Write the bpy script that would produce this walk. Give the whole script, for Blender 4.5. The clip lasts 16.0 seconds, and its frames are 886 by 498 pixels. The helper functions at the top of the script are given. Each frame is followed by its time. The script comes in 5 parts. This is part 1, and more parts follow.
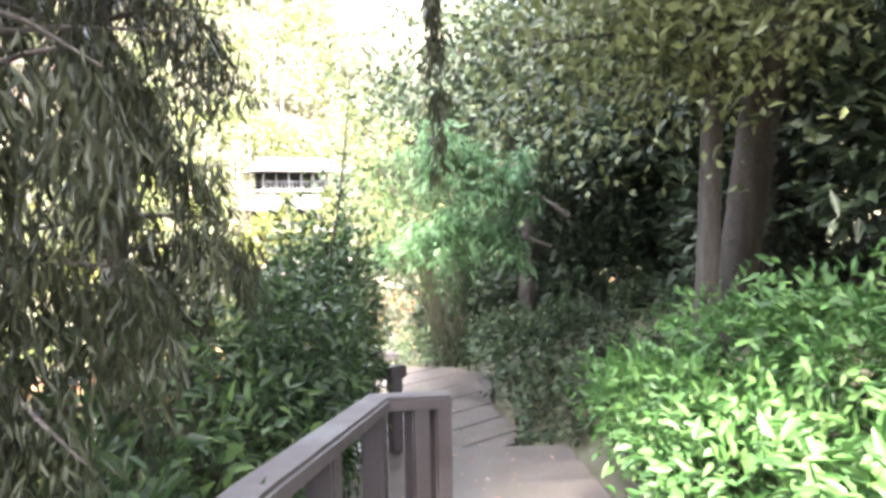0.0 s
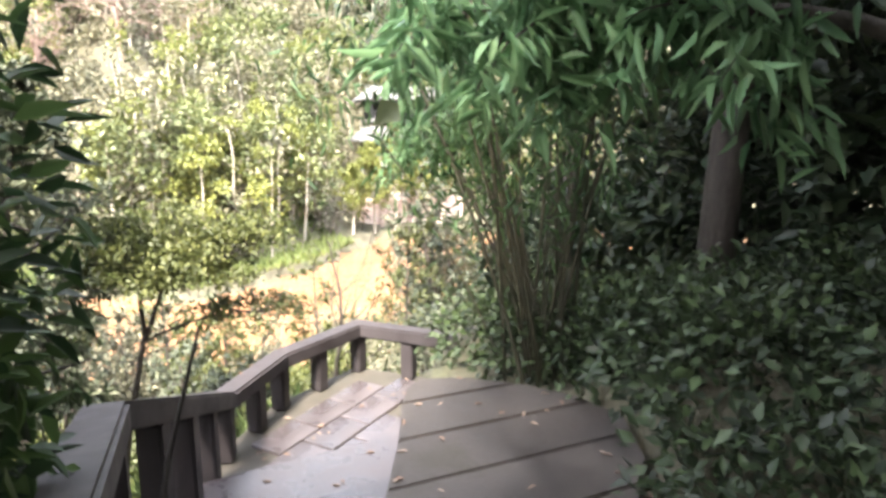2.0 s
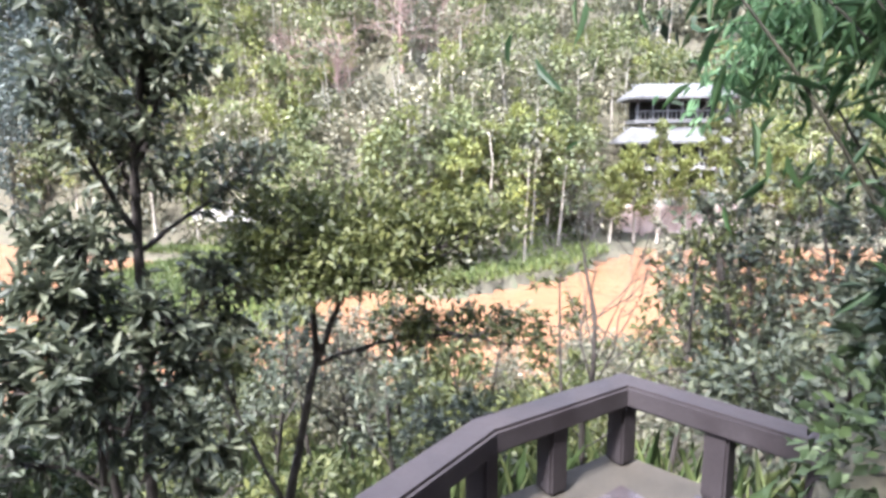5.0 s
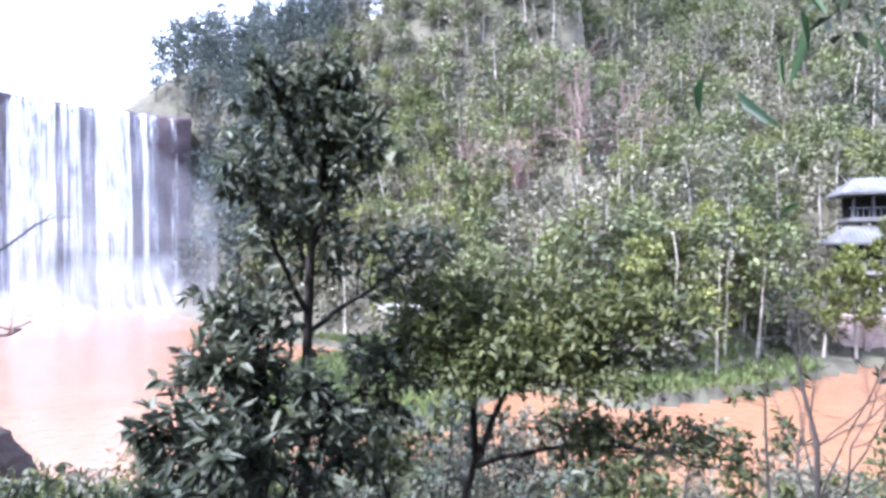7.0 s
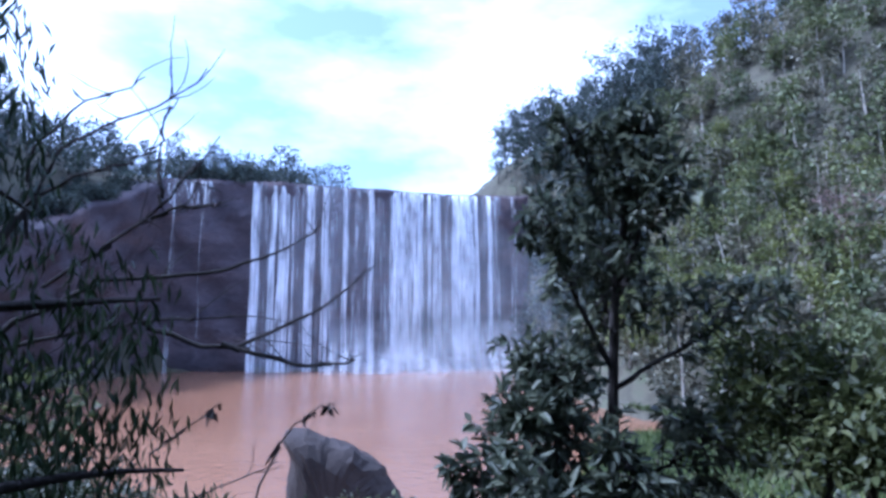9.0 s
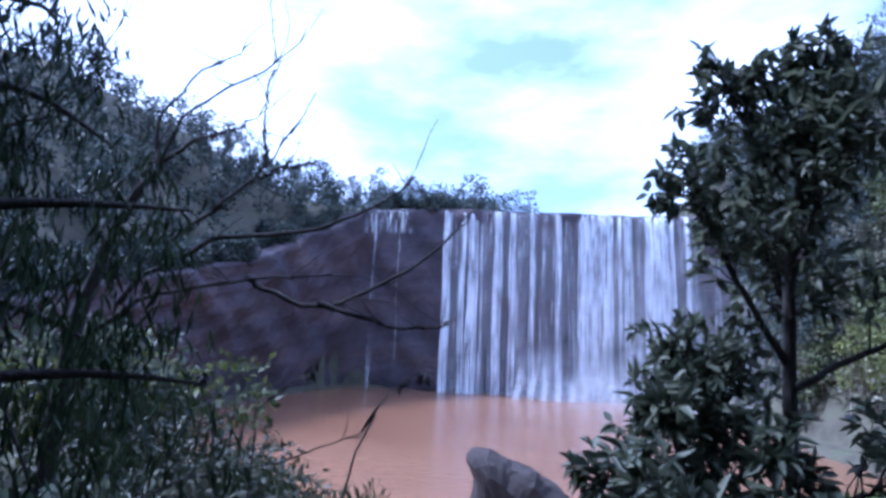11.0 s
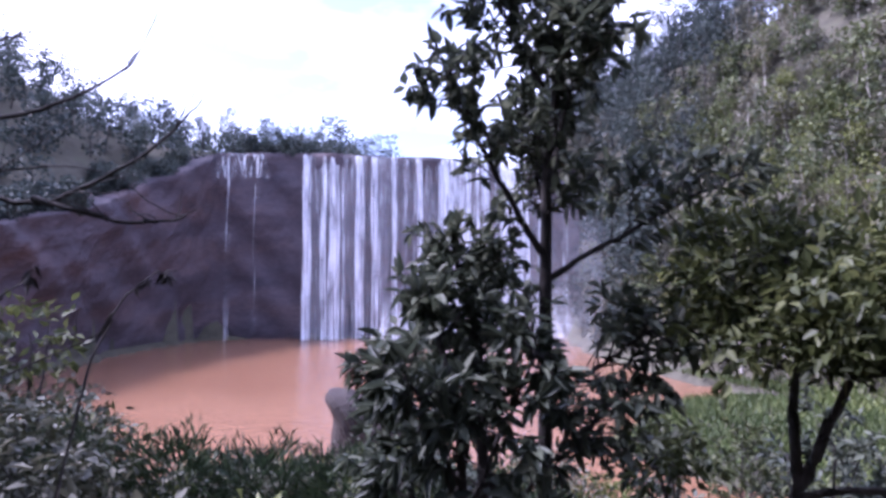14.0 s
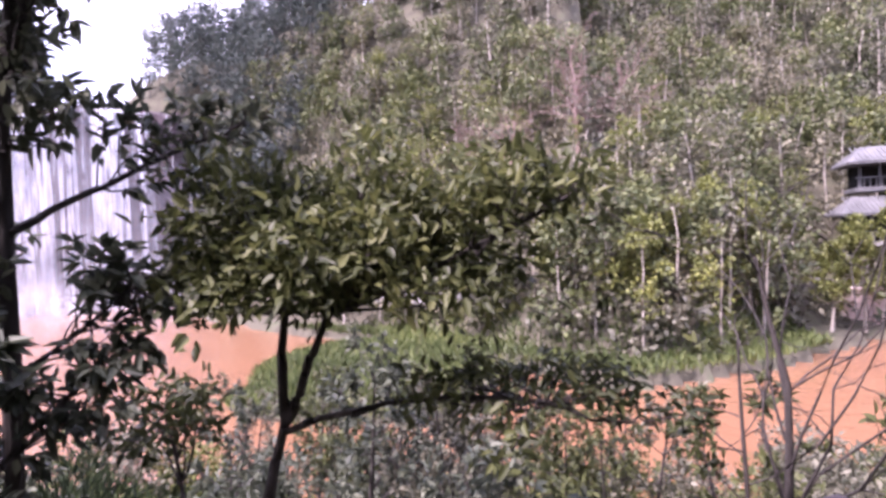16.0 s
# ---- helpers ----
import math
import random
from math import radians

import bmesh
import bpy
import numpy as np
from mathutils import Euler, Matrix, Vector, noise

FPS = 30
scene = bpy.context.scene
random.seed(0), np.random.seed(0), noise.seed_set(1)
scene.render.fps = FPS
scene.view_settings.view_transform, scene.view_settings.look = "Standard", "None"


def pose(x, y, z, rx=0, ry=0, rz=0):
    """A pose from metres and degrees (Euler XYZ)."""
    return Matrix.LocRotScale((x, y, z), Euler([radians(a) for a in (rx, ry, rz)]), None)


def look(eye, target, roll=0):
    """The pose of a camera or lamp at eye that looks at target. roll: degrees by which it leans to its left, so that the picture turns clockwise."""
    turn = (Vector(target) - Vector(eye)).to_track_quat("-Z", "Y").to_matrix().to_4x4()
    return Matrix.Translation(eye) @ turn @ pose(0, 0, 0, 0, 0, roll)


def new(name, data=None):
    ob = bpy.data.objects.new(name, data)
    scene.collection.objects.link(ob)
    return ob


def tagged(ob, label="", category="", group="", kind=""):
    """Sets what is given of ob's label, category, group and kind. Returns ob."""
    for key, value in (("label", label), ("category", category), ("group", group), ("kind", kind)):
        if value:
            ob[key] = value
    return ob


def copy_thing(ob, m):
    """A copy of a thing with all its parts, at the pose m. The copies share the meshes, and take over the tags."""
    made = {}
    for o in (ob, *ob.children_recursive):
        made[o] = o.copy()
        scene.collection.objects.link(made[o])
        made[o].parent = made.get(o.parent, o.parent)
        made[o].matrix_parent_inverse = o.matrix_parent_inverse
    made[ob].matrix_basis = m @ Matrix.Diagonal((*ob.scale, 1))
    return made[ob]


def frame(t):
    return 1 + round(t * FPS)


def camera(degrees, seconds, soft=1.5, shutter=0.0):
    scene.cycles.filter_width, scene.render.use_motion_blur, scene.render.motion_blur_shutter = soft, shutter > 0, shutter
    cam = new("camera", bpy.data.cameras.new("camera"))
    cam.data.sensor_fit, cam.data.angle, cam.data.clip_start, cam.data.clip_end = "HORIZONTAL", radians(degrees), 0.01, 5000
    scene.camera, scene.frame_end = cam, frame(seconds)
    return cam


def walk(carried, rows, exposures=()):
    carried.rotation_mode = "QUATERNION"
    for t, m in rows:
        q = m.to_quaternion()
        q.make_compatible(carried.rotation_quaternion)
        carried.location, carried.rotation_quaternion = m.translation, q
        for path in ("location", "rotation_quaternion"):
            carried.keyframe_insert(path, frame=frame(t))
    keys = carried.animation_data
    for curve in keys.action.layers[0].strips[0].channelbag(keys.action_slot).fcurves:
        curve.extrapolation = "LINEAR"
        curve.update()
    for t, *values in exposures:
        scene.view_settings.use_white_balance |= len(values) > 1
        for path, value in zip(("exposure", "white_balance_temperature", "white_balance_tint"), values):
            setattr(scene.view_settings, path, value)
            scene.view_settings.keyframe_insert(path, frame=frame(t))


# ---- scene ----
cam = camera(73.6, 16.0, soft=3.2)
PATH = (
    (0, -4.36, -5.10, 3.14, 85.0, -41.2, -0.9),
    (0.5, -3.57, -4.25, 2.81, 85.6, -42.0, 0.9),
    (1, -2.645, -3.275, 2.30, 86.4, -43.3, 1.2),
    (1.5, -1.73, -2.32, 2.22, 83.6, -40.3, -1.3),
    (2, -0.92, -1.46, 2.19, 79.5, -30.0, 0.3),
    (2.5, -0.59, -0.86, 1.98, 79.5, -18.4, 3.2),
    (3, -0.41, -0.40, 1.92, 79.1, -10.1, 0.4),
    (5.5, -0.18, 0.75, 1.68, 81.3, -4.3, -1.0),
    (6, -0.16, 0.83, 1.63, 84.0, -1.7, -1.5),
    (6.5, -0.18, 0.87, 1.65, 87.0, 3.4, -1.0),
    (7, -0.16, 0.88, 1.66, 90.0, 11.3, -0.3),
    (7.5, -0.14, 0.93, 1.64, 92.6, 20.1, 0.0),
    (8, -0.07, 0.94, 1.63, 94.3, 28.9, -0.3),
    (8.5, -0.06, 0.95, 1.59, 95.7, 36.1, 0.2),
    (9, -0.05, 1.01, 1.57, 96.6, 42.6, 0.3),
    (9.5, -0.05, 1.14, 1.53, 97.6, 48.8, 0.7),
    (10, -0.05, 1.26, 1.49, 98.4, 54.3, 1.0),
    (12.5, 0.01, 1.63, 1.18, 98.2, 63.8, 3.5),
    (13, 0.04, 1.68, 1.18, 97.0, 60.4, 1.7),
    (13.5, 0.11, 1.72, 1.17, 95.5, 55.1, 0.6),
    (14, 0.15, 1.82, 1.16, 93.7, 47.7, -0.3),
    (14.5, 0.20, 1.92, 1.12, 92.6, 38.6, 0.2),
    (15, 0.27, 1.98, 1.10, 91.2, 29.0, 0.0),
    (15.5, 0.36, 2.11, 1.12, 89.9, 20.5, -1.6),
    (16, 0.51, 2.18, 1.11, 89.1, 11.9, -2.2),
)


def carried_pose(x, y, z, tilt, turn, roll):
    """Level heading, then tilt, then roll about the lens axis."""
    return Matrix.Translation((x, y, z)) @ Matrix.Rotation(radians(turn), 4, "Z") @ Matrix.Rotation(radians(tilt), 4, "X") @ Matrix.Rotation(radians(roll), 4, "Z")


walk(cam, [(r[0], carried_pose(*r[1:])) for r in PATH],
     exposures=[(0, 4.5, 6900, 12), (0.6, 4.45, 6800, 20), (1, 4.3, 6600, 38), (1.5, 3.95, 6700, 38), (2, 3.2, 7000, 10), (3, 3.05, 6600, 4), (5.5, 2.5, 5850, 20), (6.5, 2.45, 5600, 24), (7.5, 1.75, 4900, 20), (9, 0.9, 4450, 20), (10, 0.8, 4450, 18), (12.5, 1.0, 4650, 36), (14.5, 1.35, 5450, 42), (16, 1.75, 6050, 46)])

# ---- light ----
SUN_EL, SUN_AZ = 52.0, 225.0  # azimuth clockwise from +y
world = bpy.data.worlds.new("sky")
scene.world = world
world.use_nodes = True
wn, wl = world.node_tree.nodes, world.node_tree.links
wn.clear()
sky = wn.new("ShaderNodeTexSky")
sky.sky_type, sky.sun_disc = "NISHITA", False
sky.sun_elevation, sky.sun_rotation = radians(SUN_EL), radians(SUN_AZ)
sky.air_density, sky.dust_density, sky.ozone_density = 1.0, 2.0, 1.0
geo = wn.new("ShaderNodeTexCoord")
stretch = wn.new("ShaderNodeMapping")
stretch.inputs["Scale"].default_value = (1.0, 1.0, 2.6)
stretch.inputs["Location"].default_value = (3.4, 1.1, 0.3)
cl = wn.new("ShaderNodeTexNoise")
cl.inputs["Scale"].default_value, cl.inputs["Detail"].default_value, cl.inputs["Roughness"].default_value = 2.2, 6.0, 0.55
ramp = wn.new("ShaderNodeValToRGB")
ramp.color_ramp.elements[0].position, ramp.color_ramp.elements[1].position = 0.40, 0.68
ramp.color_ramp.elements[0].color = (0.14, 0.14, 0.14, 1)
mixc = wn.new("ShaderNodeMix")
mixc.data_type = "RGBA"
mixc.inputs["B"].default_value = (8.8, 9.2, 10.1, 1)
bg = wn.new("ShaderNodeBackground")
bg.inputs["Strength"].default_value = 0.14
wo = wn.new("ShaderNodeOutputWorld")
wl.new(geo.outputs["Generated"], stretch.inputs["Vector"])
wl.new(stretch.outputs["Vector"], cl.inputs["Vector"])
wl.new(cl.outputs["Fac"], ramp.inputs["Fac"])
wl.new(ramp.outputs["Color"], mixc.inputs["Factor"])
wl.new(sky.outputs["Color"], mixc.inputs["A"])
wl.new(mixc.outputs["Result"], bg.inputs["Color"])
wl.new(bg.outputs["Background"], wo.inputs["Surface"])
sun = new("sun", bpy.data.lights.new("sun", "SUN"))
sun.data.energy, sun.data.angle, sun.data.color = 3.9, radians(10), (1.0, 0.95, 0.86)
az, el = radians(SUN_AZ), radians(SUN_EL)
sun.matrix_world = look((0, 0, 50), (-math.sin(az) * math.cos(el), -math.cos(az) * math.cos(el), 50 - math.sin(el)))


# ---- materials ----
def nodes_of(name):
    m = bpy.data.materials.new(name)
    m.use_nodes = True
    t = m.node_tree
    return m, t, t.nodes, t.links, t.nodes["Principled BSDF"]


def link_noise(t, scale, detail=5.0, rough=0.6, stretch=(1, 1, 1)):
    co = t.nodes.new("ShaderNodeTexCoord")
    mp = t.nodes.new("ShaderNodeMapping")
    mp.inputs["Scale"].default_value = stretch
    nz = t.nodes.new("ShaderNodeTexNoise")
    nz.inputs["Scale"].default_value, nz.inputs["Detail"].default_value, nz.inputs["Roughness"].default_value = scale, detail, rough
    t.links.new(co.outputs["Object"], mp.inputs["Vector"])
    t.links.new(mp.outputs["Vector"], nz.inputs["Vector"])
    return nz


def link_ramp(t, src, stops):
    r = t.nodes.new("ShaderNodeValToRGB")
    e = r.color_ramp.elements
    while len(e) < len(stops):
        e.new(0.5)
    for k, (pos_, col) in zip(e, stops):
        k.position, k.color = pos_, (*col, 1)
    t.links.new(src, r.inputs["Fac"])
    return r


def link_mix(t, fac, a, b, mode="MIX"):
    m = t.nodes.new("ShaderNodeMix")
    m.data_type, m.blend_type = "RGBA", mode
    if isinstance(fac, float):
        m.inputs["Factor"].default_value = fac
    else:
        t.links.new(fac, m.inputs["Factor"])
    t.links.new(a, m.inputs["A"])
    t.links.new(b, m.inputs["B"])
    return m.outputs["Result"]


def surface(name, stops, scale, fine=40.0, rough=0.8, bump=0.4, dist=0.02, stretch=(1, 1, 1), gloss=None, random_shift=0.0):
    """A mottled surface: large stains, fine grain and relief."""
    m, t, n, l, p = nodes_of(name)
    big = link_noise(t, scale, stretch=stretch)
    col = link_ramp(t, big.outputs["Fac"], stops)
    small = link_noise(t, fine, 6.0, 0.7, stretch)
    grain = link_ramp(t, small.outputs["Fac"], ((0.25, (0.55,) * 3), (0.75, (1.25,) * 3)))
    out = link_mix(t, 0.8, col.outputs["Color"], grain.outputs["Color"], "MULTIPLY")
    if random_shift:
        info = n.new("ShaderNodeObjectInfo")
        v = link_ramp(t, info.outputs["Random"], ((0, (1 - random_shift,) * 3), (1, (1 + random_shift,) * 3)))
        out = link_mix(t, 1.0, out, v.outputs["Color"], "MULTIPLY")
    l.new(out, p.inputs["Base Color"])
    p.inputs["Roughness"].default_value = rough
    if gloss:
        g = link_ramp(t, big.outputs["Fac"], ((0.35, (gloss[0],) * 3), (0.65, (gloss[1],) * 3)))
        l.new(g.outputs["Color"], p.inputs["Roughness"])
    b = n.new("ShaderNodeBump")
    b.inputs["Strength"].default_value, b.inputs["Distance"].default_value = bump, dist
    l.new(small.outputs["Fac"], b.inputs["Height"])
    l.new(b.outputs["Normal"], p.inputs["Normal"])
    return m


def leafage(name, dark, mid, light, patch=0.6, glow=0.35, rough=0.5):
    """Leaves: colour varies leaf by leaf and in patches; light passes through."""
    m, t, n, l, p = nodes_of(name)
    g = n.new("ShaderNodeNewGeometry")
    each = link_ramp(t, g.outputs["Random Per Island"], ((0, dark), (0.5, mid), (1, light)))
    big = link_noise(t, patch, 3.0)
    tone = link_ramp(t, big.outputs["Fac"], ((0.3, (0.55, 0.6, 0.6)), (0.7, (1.35, 1.3, 1.1))))
    col = link_mix(t, 1.0, each.outputs["Color"], tone.outputs["Color"], "MULTIPLY")
    l.new(col, p.inputs["Base Color"])
    p.inputs["Roughness"].default_value = rough
    p.inputs["Specular IOR Level"].default_value = 0.35
    tr = n.new("ShaderNodeBsdfTranslucent")
    l.new(col, tr.inputs["Color"])
    mx = n.new("ShaderNodeMixShader")
    mx.inputs["Fac"].default_value = glow
    l.new(p.outputs["BSDF"], mx.inputs[1])
    l.new(tr.outputs["BSDF"], mx.inputs[2])
    l.new(mx.outputs["Shader"], n["Material Output"].inputs["Surface"])
    return m


M_SOIL = surface("soil", ((0.3, (0.05, 0.045, 0.03)), (0.55, (0.09, 0.082, 0.055)), (0.75, (0.07, 0.085, 0.04))), 0.5, 12, 0.95, 0.8, 0.05)
M_PATH = surface("path_stone", ((0.3, (0.024, 0.019, 0.018)), (0.55, (0.052, 0.043, 0.04)), (0.8, (0.04, 0.036, 0.025))), 1.6, 60, 0.75, 0.4, 0.006, gloss=(0.45, 0.8), random_shift=0.1)
M_TILE = surface("wet_paving", ((0.3, (0.045, 0.038, 0.042)), (0.7, (0.095, 0.08, 0.086))), 2.0, 70, 0.4, 0.25, 0.004, gloss=(0.16, 0.5), random_shift=0.14)
M_JOINT = surface("paving_bed", ((0.3, (0.04, 0.036, 0.03)), (0.7, (0.07, 0.06, 0.05))), 4, 80, 0.9)
M_RAIL = surface("dark_timber", ((0.3, (0.017, 0.0125, 0.0145)), (0.7, (0.036, 0.029, 0.033))), 2.5, 45, 0.6, 0.4, 0.004, stretch=(1, 1, 1), gloss=(0.5, 0.85), random_shift=0.12)
M_BARK = surface("bark", ((0.3, (0.028, 0.022, 0.02)), (0.7, (0.068, 0.058, 0.052))), 5, 40, 0.9, 0.9, 0.02, stretch=(1, 1, 0.25))
M_PALE = surface("pale_bark", ((0.3, (0.25, 0.22, 0.18)), (0.7, (0.5, 0.46, 0.4))), 1.5, 20, 0.85, 0.5, 0.02, stretch=(1, 1, 0.3))
M_CULM = surface("bamboo_culm", ((0.3, (0.02, 0.019, 0.012)), (0.7, (0.05, 0.046, 0.026))), 4, 30, 0.5, 0.2, 0.004)
M_ROCK = surface("boulder_rock", ((0.3, (0.03, 0.022, 0.019)), (0.7, (0.062, 0.046, 0.04))), 0.5, 6, 0.9, 0.8, 0.1)
# sandstone with haze put into its colour: narrow ramp, violet darks
M_CLIFF = surface("hazed_cliff_rock", ((0.28, (0.075, 0.064, 0.08)), (0.5, (0.115, 0.092, 0.105)), (0.76, (0.19, 0.13, 0.125))), 0.06, 0.9, 0.9, 1.0, 0.6, stretch=(1, 1, 3.0))
M_ROOF = surface("grey_roof", ((0.3, (0.06, 0.06, 0.062)), (0.7, (0.15, 0.15, 0.15))), 0.5, 6, 0.8)
M_WHITE = surface("weathered_whitewash", ((0.3, (0.17, 0.165, 0.155)), (0.7, (0.42, 0.41, 0.39))), 0.5, 5, 0.8)
M_PINK = surface("pinkish_stone_wall", ((0.3, (0.34, 0.24, 0.21)), (0.6, (0.6, 0.5, 0.46))), 0.35, 3, 0.9)
# near-black colour standing in for the shade inside the house openings
M_SHADE = surface("opening_shade", ((0.3, (0.012, 0.012, 0.012)), (0.7, (0.03, 0.028, 0.026))), 1, 10, 0.9)

L_BROAD = leafage("broad_leaf", (0.0126, 0.0268, 0.0126), (0.0290, 0.0573, 0.0231), (0.0729, 0.1198, 0.0417))
L_GREY = leafage("grey_green_leaf", (0.045, 0.056, 0.042), (0.085, 0.1, 0.074), (0.16, 0.175, 0.13), glow=0.32)
L_CROWN = leafage("olive_crown_leaf", (0.042, 0.052, 0.02), (0.08, 0.094, 0.035), (0.14, 0.15, 0.06))
L_BRIGHT = leafage("bright_hedge_leaf", (0.025, 0.068, 0.021), (0.051, 0.128, 0.038), (0.102, 0.187, 0.068), glow=0.3)
L_IVY = leafage("ground_ivy_leaf", (0.01395, 0.02295, 0.01275), (0.0306, 0.04845, 0.02415), (0.06375, 0.0957, 0.04335), glow=0.15)
L_BAMBOO = leafage("bamboo_leaf", (0.02763, 0.06375, 0.02763), (0.06375, 0.1211, 0.051), (0.1275, 0.204, 0.09563), glow=0.4)
L_SPRAY = leafage("pale_spray_leaf", (0.075, 0.15, 0.08125), (0.125, 0.2375, 0.1313), (0.2125, 0.35, 0.2125), glow=0.4)
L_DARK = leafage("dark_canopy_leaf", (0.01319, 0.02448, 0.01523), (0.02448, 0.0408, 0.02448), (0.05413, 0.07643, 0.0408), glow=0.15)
L_CEDAR = leafage("cedar_needles", (0.012, 0.0165, 0.009), (0.021, 0.026, 0.0135), (0.037, 0.042, 0.021), glow=0.2)
L_NEEDLE = leafage("green_needles", (0.02, 0.034, 0.017), (0.038, 0.06, 0.029), (0.065, 0.095, 0.045), glow=0.25)
L_THICKET = leafage("olive_needles", (0.03, 0.034, 0.02), (0.055, 0.06, 0.035), (0.09, 0.095, 0.06), glow=0.2)
L_GRASS = leafage("grass_blade", (0.039, 0.065, 0.026), (0.078, 0.111, 0.046), (0.156, 0.182, 0.078), glow=0.3)
L_MEADOW = leafage("meadow_blade", (0.07, 0.1, 0.035), (0.12, 0.155, 0.055), (0.19, 0.22, 0.09), 0.1, glow=0.3)
# far-wood leaves: distance haze is put into the colour, paler and greyer
L_WOOD_A = leafage("wood_leaf_green_hazed", (0.06, 0.075, 0.035), (0.115, 0.135, 0.062), (0.19, 0.21, 0.105), 0.09, 0.25)
L_WOOD_B = leafage("wood_leaf_grey_hazed", (0.08, 0.08, 0.06), (0.145, 0.14, 0.105), (0.23, 0.22, 0.17), 0.09, 0.25)
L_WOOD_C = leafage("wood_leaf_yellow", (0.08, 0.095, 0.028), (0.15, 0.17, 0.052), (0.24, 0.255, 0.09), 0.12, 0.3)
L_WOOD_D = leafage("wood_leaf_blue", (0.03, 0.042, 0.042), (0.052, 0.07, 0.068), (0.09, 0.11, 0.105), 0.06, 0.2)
L_DEAD = leafage("dry_twig", (0.12, 0.075, 0.06), (0.2, 0.13, 0.11), (0.32, 0.24, 0.21), 0.2, 0.1)


def muddy_water(name):
    m, t, n, l, p = nodes_of(name)
    big = link_noise(t, 0.03, 4)
    col = link_ramp(t, big.outputs["Fac"], ((0.35, (0.185, 0.09, 0.048)), (0.65, (0.25, 0.132, 0.075))))
    l.new(col.outputs["Color"], p.inputs["Base Color"])
    p.inputs["Roughness"].default_value = 0.22
    rip = link_noise(t, 1.2, 4, stretch=(1, 1, 1))
    b = n.new("ShaderNodeBump")
    b.inputs["Strength"].default_value, b.inputs["Distance"].default_value = 0.5, 0.12
    l.new(rip.outputs["Fac"], b.inputs["Height"])
    l.new(b.outputs["Normal"], p.inputs["Normal"])
    return m


def falling_water(name, low, high):
    """White water torn into vertical threads, with gaps that let the rock through."""
    m, t, n, l, p = nodes_of(name)
    p.inputs["Base Color"].default_value = (0.86, 0.88, 0.93, 1)
    p.inputs["Roughness"].default_value = 0.6
    a = link_noise(t, 2.3, 6, 0.65, (1.0, 1.0, 0.022))
    c = link_ramp(t, a.outputs["Fac"], ((low, (0, 0, 0)), (high, (1, 1, 1))))
    b = link_noise(t, 0.5, 4, 0.6, (1.0, 1.0, 0.3))
    d = link_ramp(t, b.outputs["Fac"], ((0.3, (0.35,) * 3), (0.6, (1,) * 3)))
    l.new(link_mix(t, 1.0, c.outputs["Color"], d.outputs["Color"], "MULTIPLY"), p.inputs["Alpha"])
    return m


M_WATER = muddy_water("muddy_water")
M_FALL = falling_water("white_water", 0.3, 0.56)
M_THIN = falling_water("thin_white_water", 0.46, 0.75)
M_VEIL = falling_water("water_veil", 0.38, 1.25)


def mist(name, tall=11.0, dense=0.42):
    """Spray over the foot of the falls: thin droplets, thickest at the water."""
    m, t, n, l, p = nodes_of(name)
    p.inputs["Base Color"].default_value = (0.88, 0.89, 0.92, 1)
    p.inputs["Roughness"].default_value = 1.0
    co = n.new("ShaderNodeTexCoord")
    sep = n.new("ShaderNodeSeparateXYZ")
    l.new(co.outputs["Object"], sep.inputs["Vector"])
    mr = n.new("ShaderNodeMapRange")
    mr.inputs["From Min"].default_value, mr.inputs["From Max"].default_value = 0.0, tall
    mr.inputs["To Min"].default_value, mr.inputs["To Max"].default_value = dense, 0.0
    l.new(sep.outputs["Z"], mr.inputs["Value"])
    nz = link_noise(t, 0.16, 5)
    rp = link_ramp(t, nz.outputs["Fac"], ((0.35, (0.1,) * 3), (0.7, (1.3,) * 3)))
    mul = n.new("ShaderNodeMath")
    mul.operation = "MULTIPLY"
    l.new(mr.outputs["Result"], mul.inputs[0])
    l.new(rp.outputs["Color"], mul.inputs[1])
    l.new(mul.outputs["Value"], p.inputs["Alpha"])
    return m


M_MIST = mist("falls_spray")
M_CLOUD = mist("drifting_spray", 34.0, 0.12)


# ---- mesh tools ----
rng = np.random.default_rng(7)


def mesh_np(name, verts, tris, mat, smooth=False):
    me = bpy.data.meshes.new(name)
    verts, tris = np.ascontiguousarray(verts, np.float32), np.ascontiguousarray(tris, np.int32)
    k = tris.shape[1]
    me.vertices.add(len(verts))
    me.vertices.foreach_set("co", verts.ravel())
    me.loops.add(tris.size)
    me.loops.foreach_set("vertex_index", tris.ravel())
    me.polygons.add(len(tris))
    me.polygons.foreach_set("loop_start", np.arange(0, tris.size, k, dtype=np.int32))
    if smooth:
        me.polygons.foreach_set("use_smooth", np.ones(len(tris), bool))
    me.materials.append(mat)
    me.update(calc_edges=True)
    return me


def piece(name, verts, tris, mat, parent=None, label="", smooth=False):
    ob = new(name, mesh_np(name, verts, tris, mat, smooth))
    if parent:
        ob.parent = parent
    if name in ("branchwork", "stem_growth", "needles", "leaves", "foliage", "trunks"):
        ob["kind"] = "stuff"
    return tagged(ob, label=label)


def part(name, bm, mat, parent, label=""):
    me = bpy.data.meshes.new(name)
    bm.to_mesh(me)
    bm.free()
    me.materials.append(mat)
    ob = new(name, me)
    ob.parent = parent
    return tagged(ob, label=label)


def joined(chunks):
    vs, fs, n = [], [], 0
    for v, f in chunks:
        vs.append(v)
        fs.append(f + n)
        n += len(v)
    return np.concatenate(vs), np.concatenate(fs)


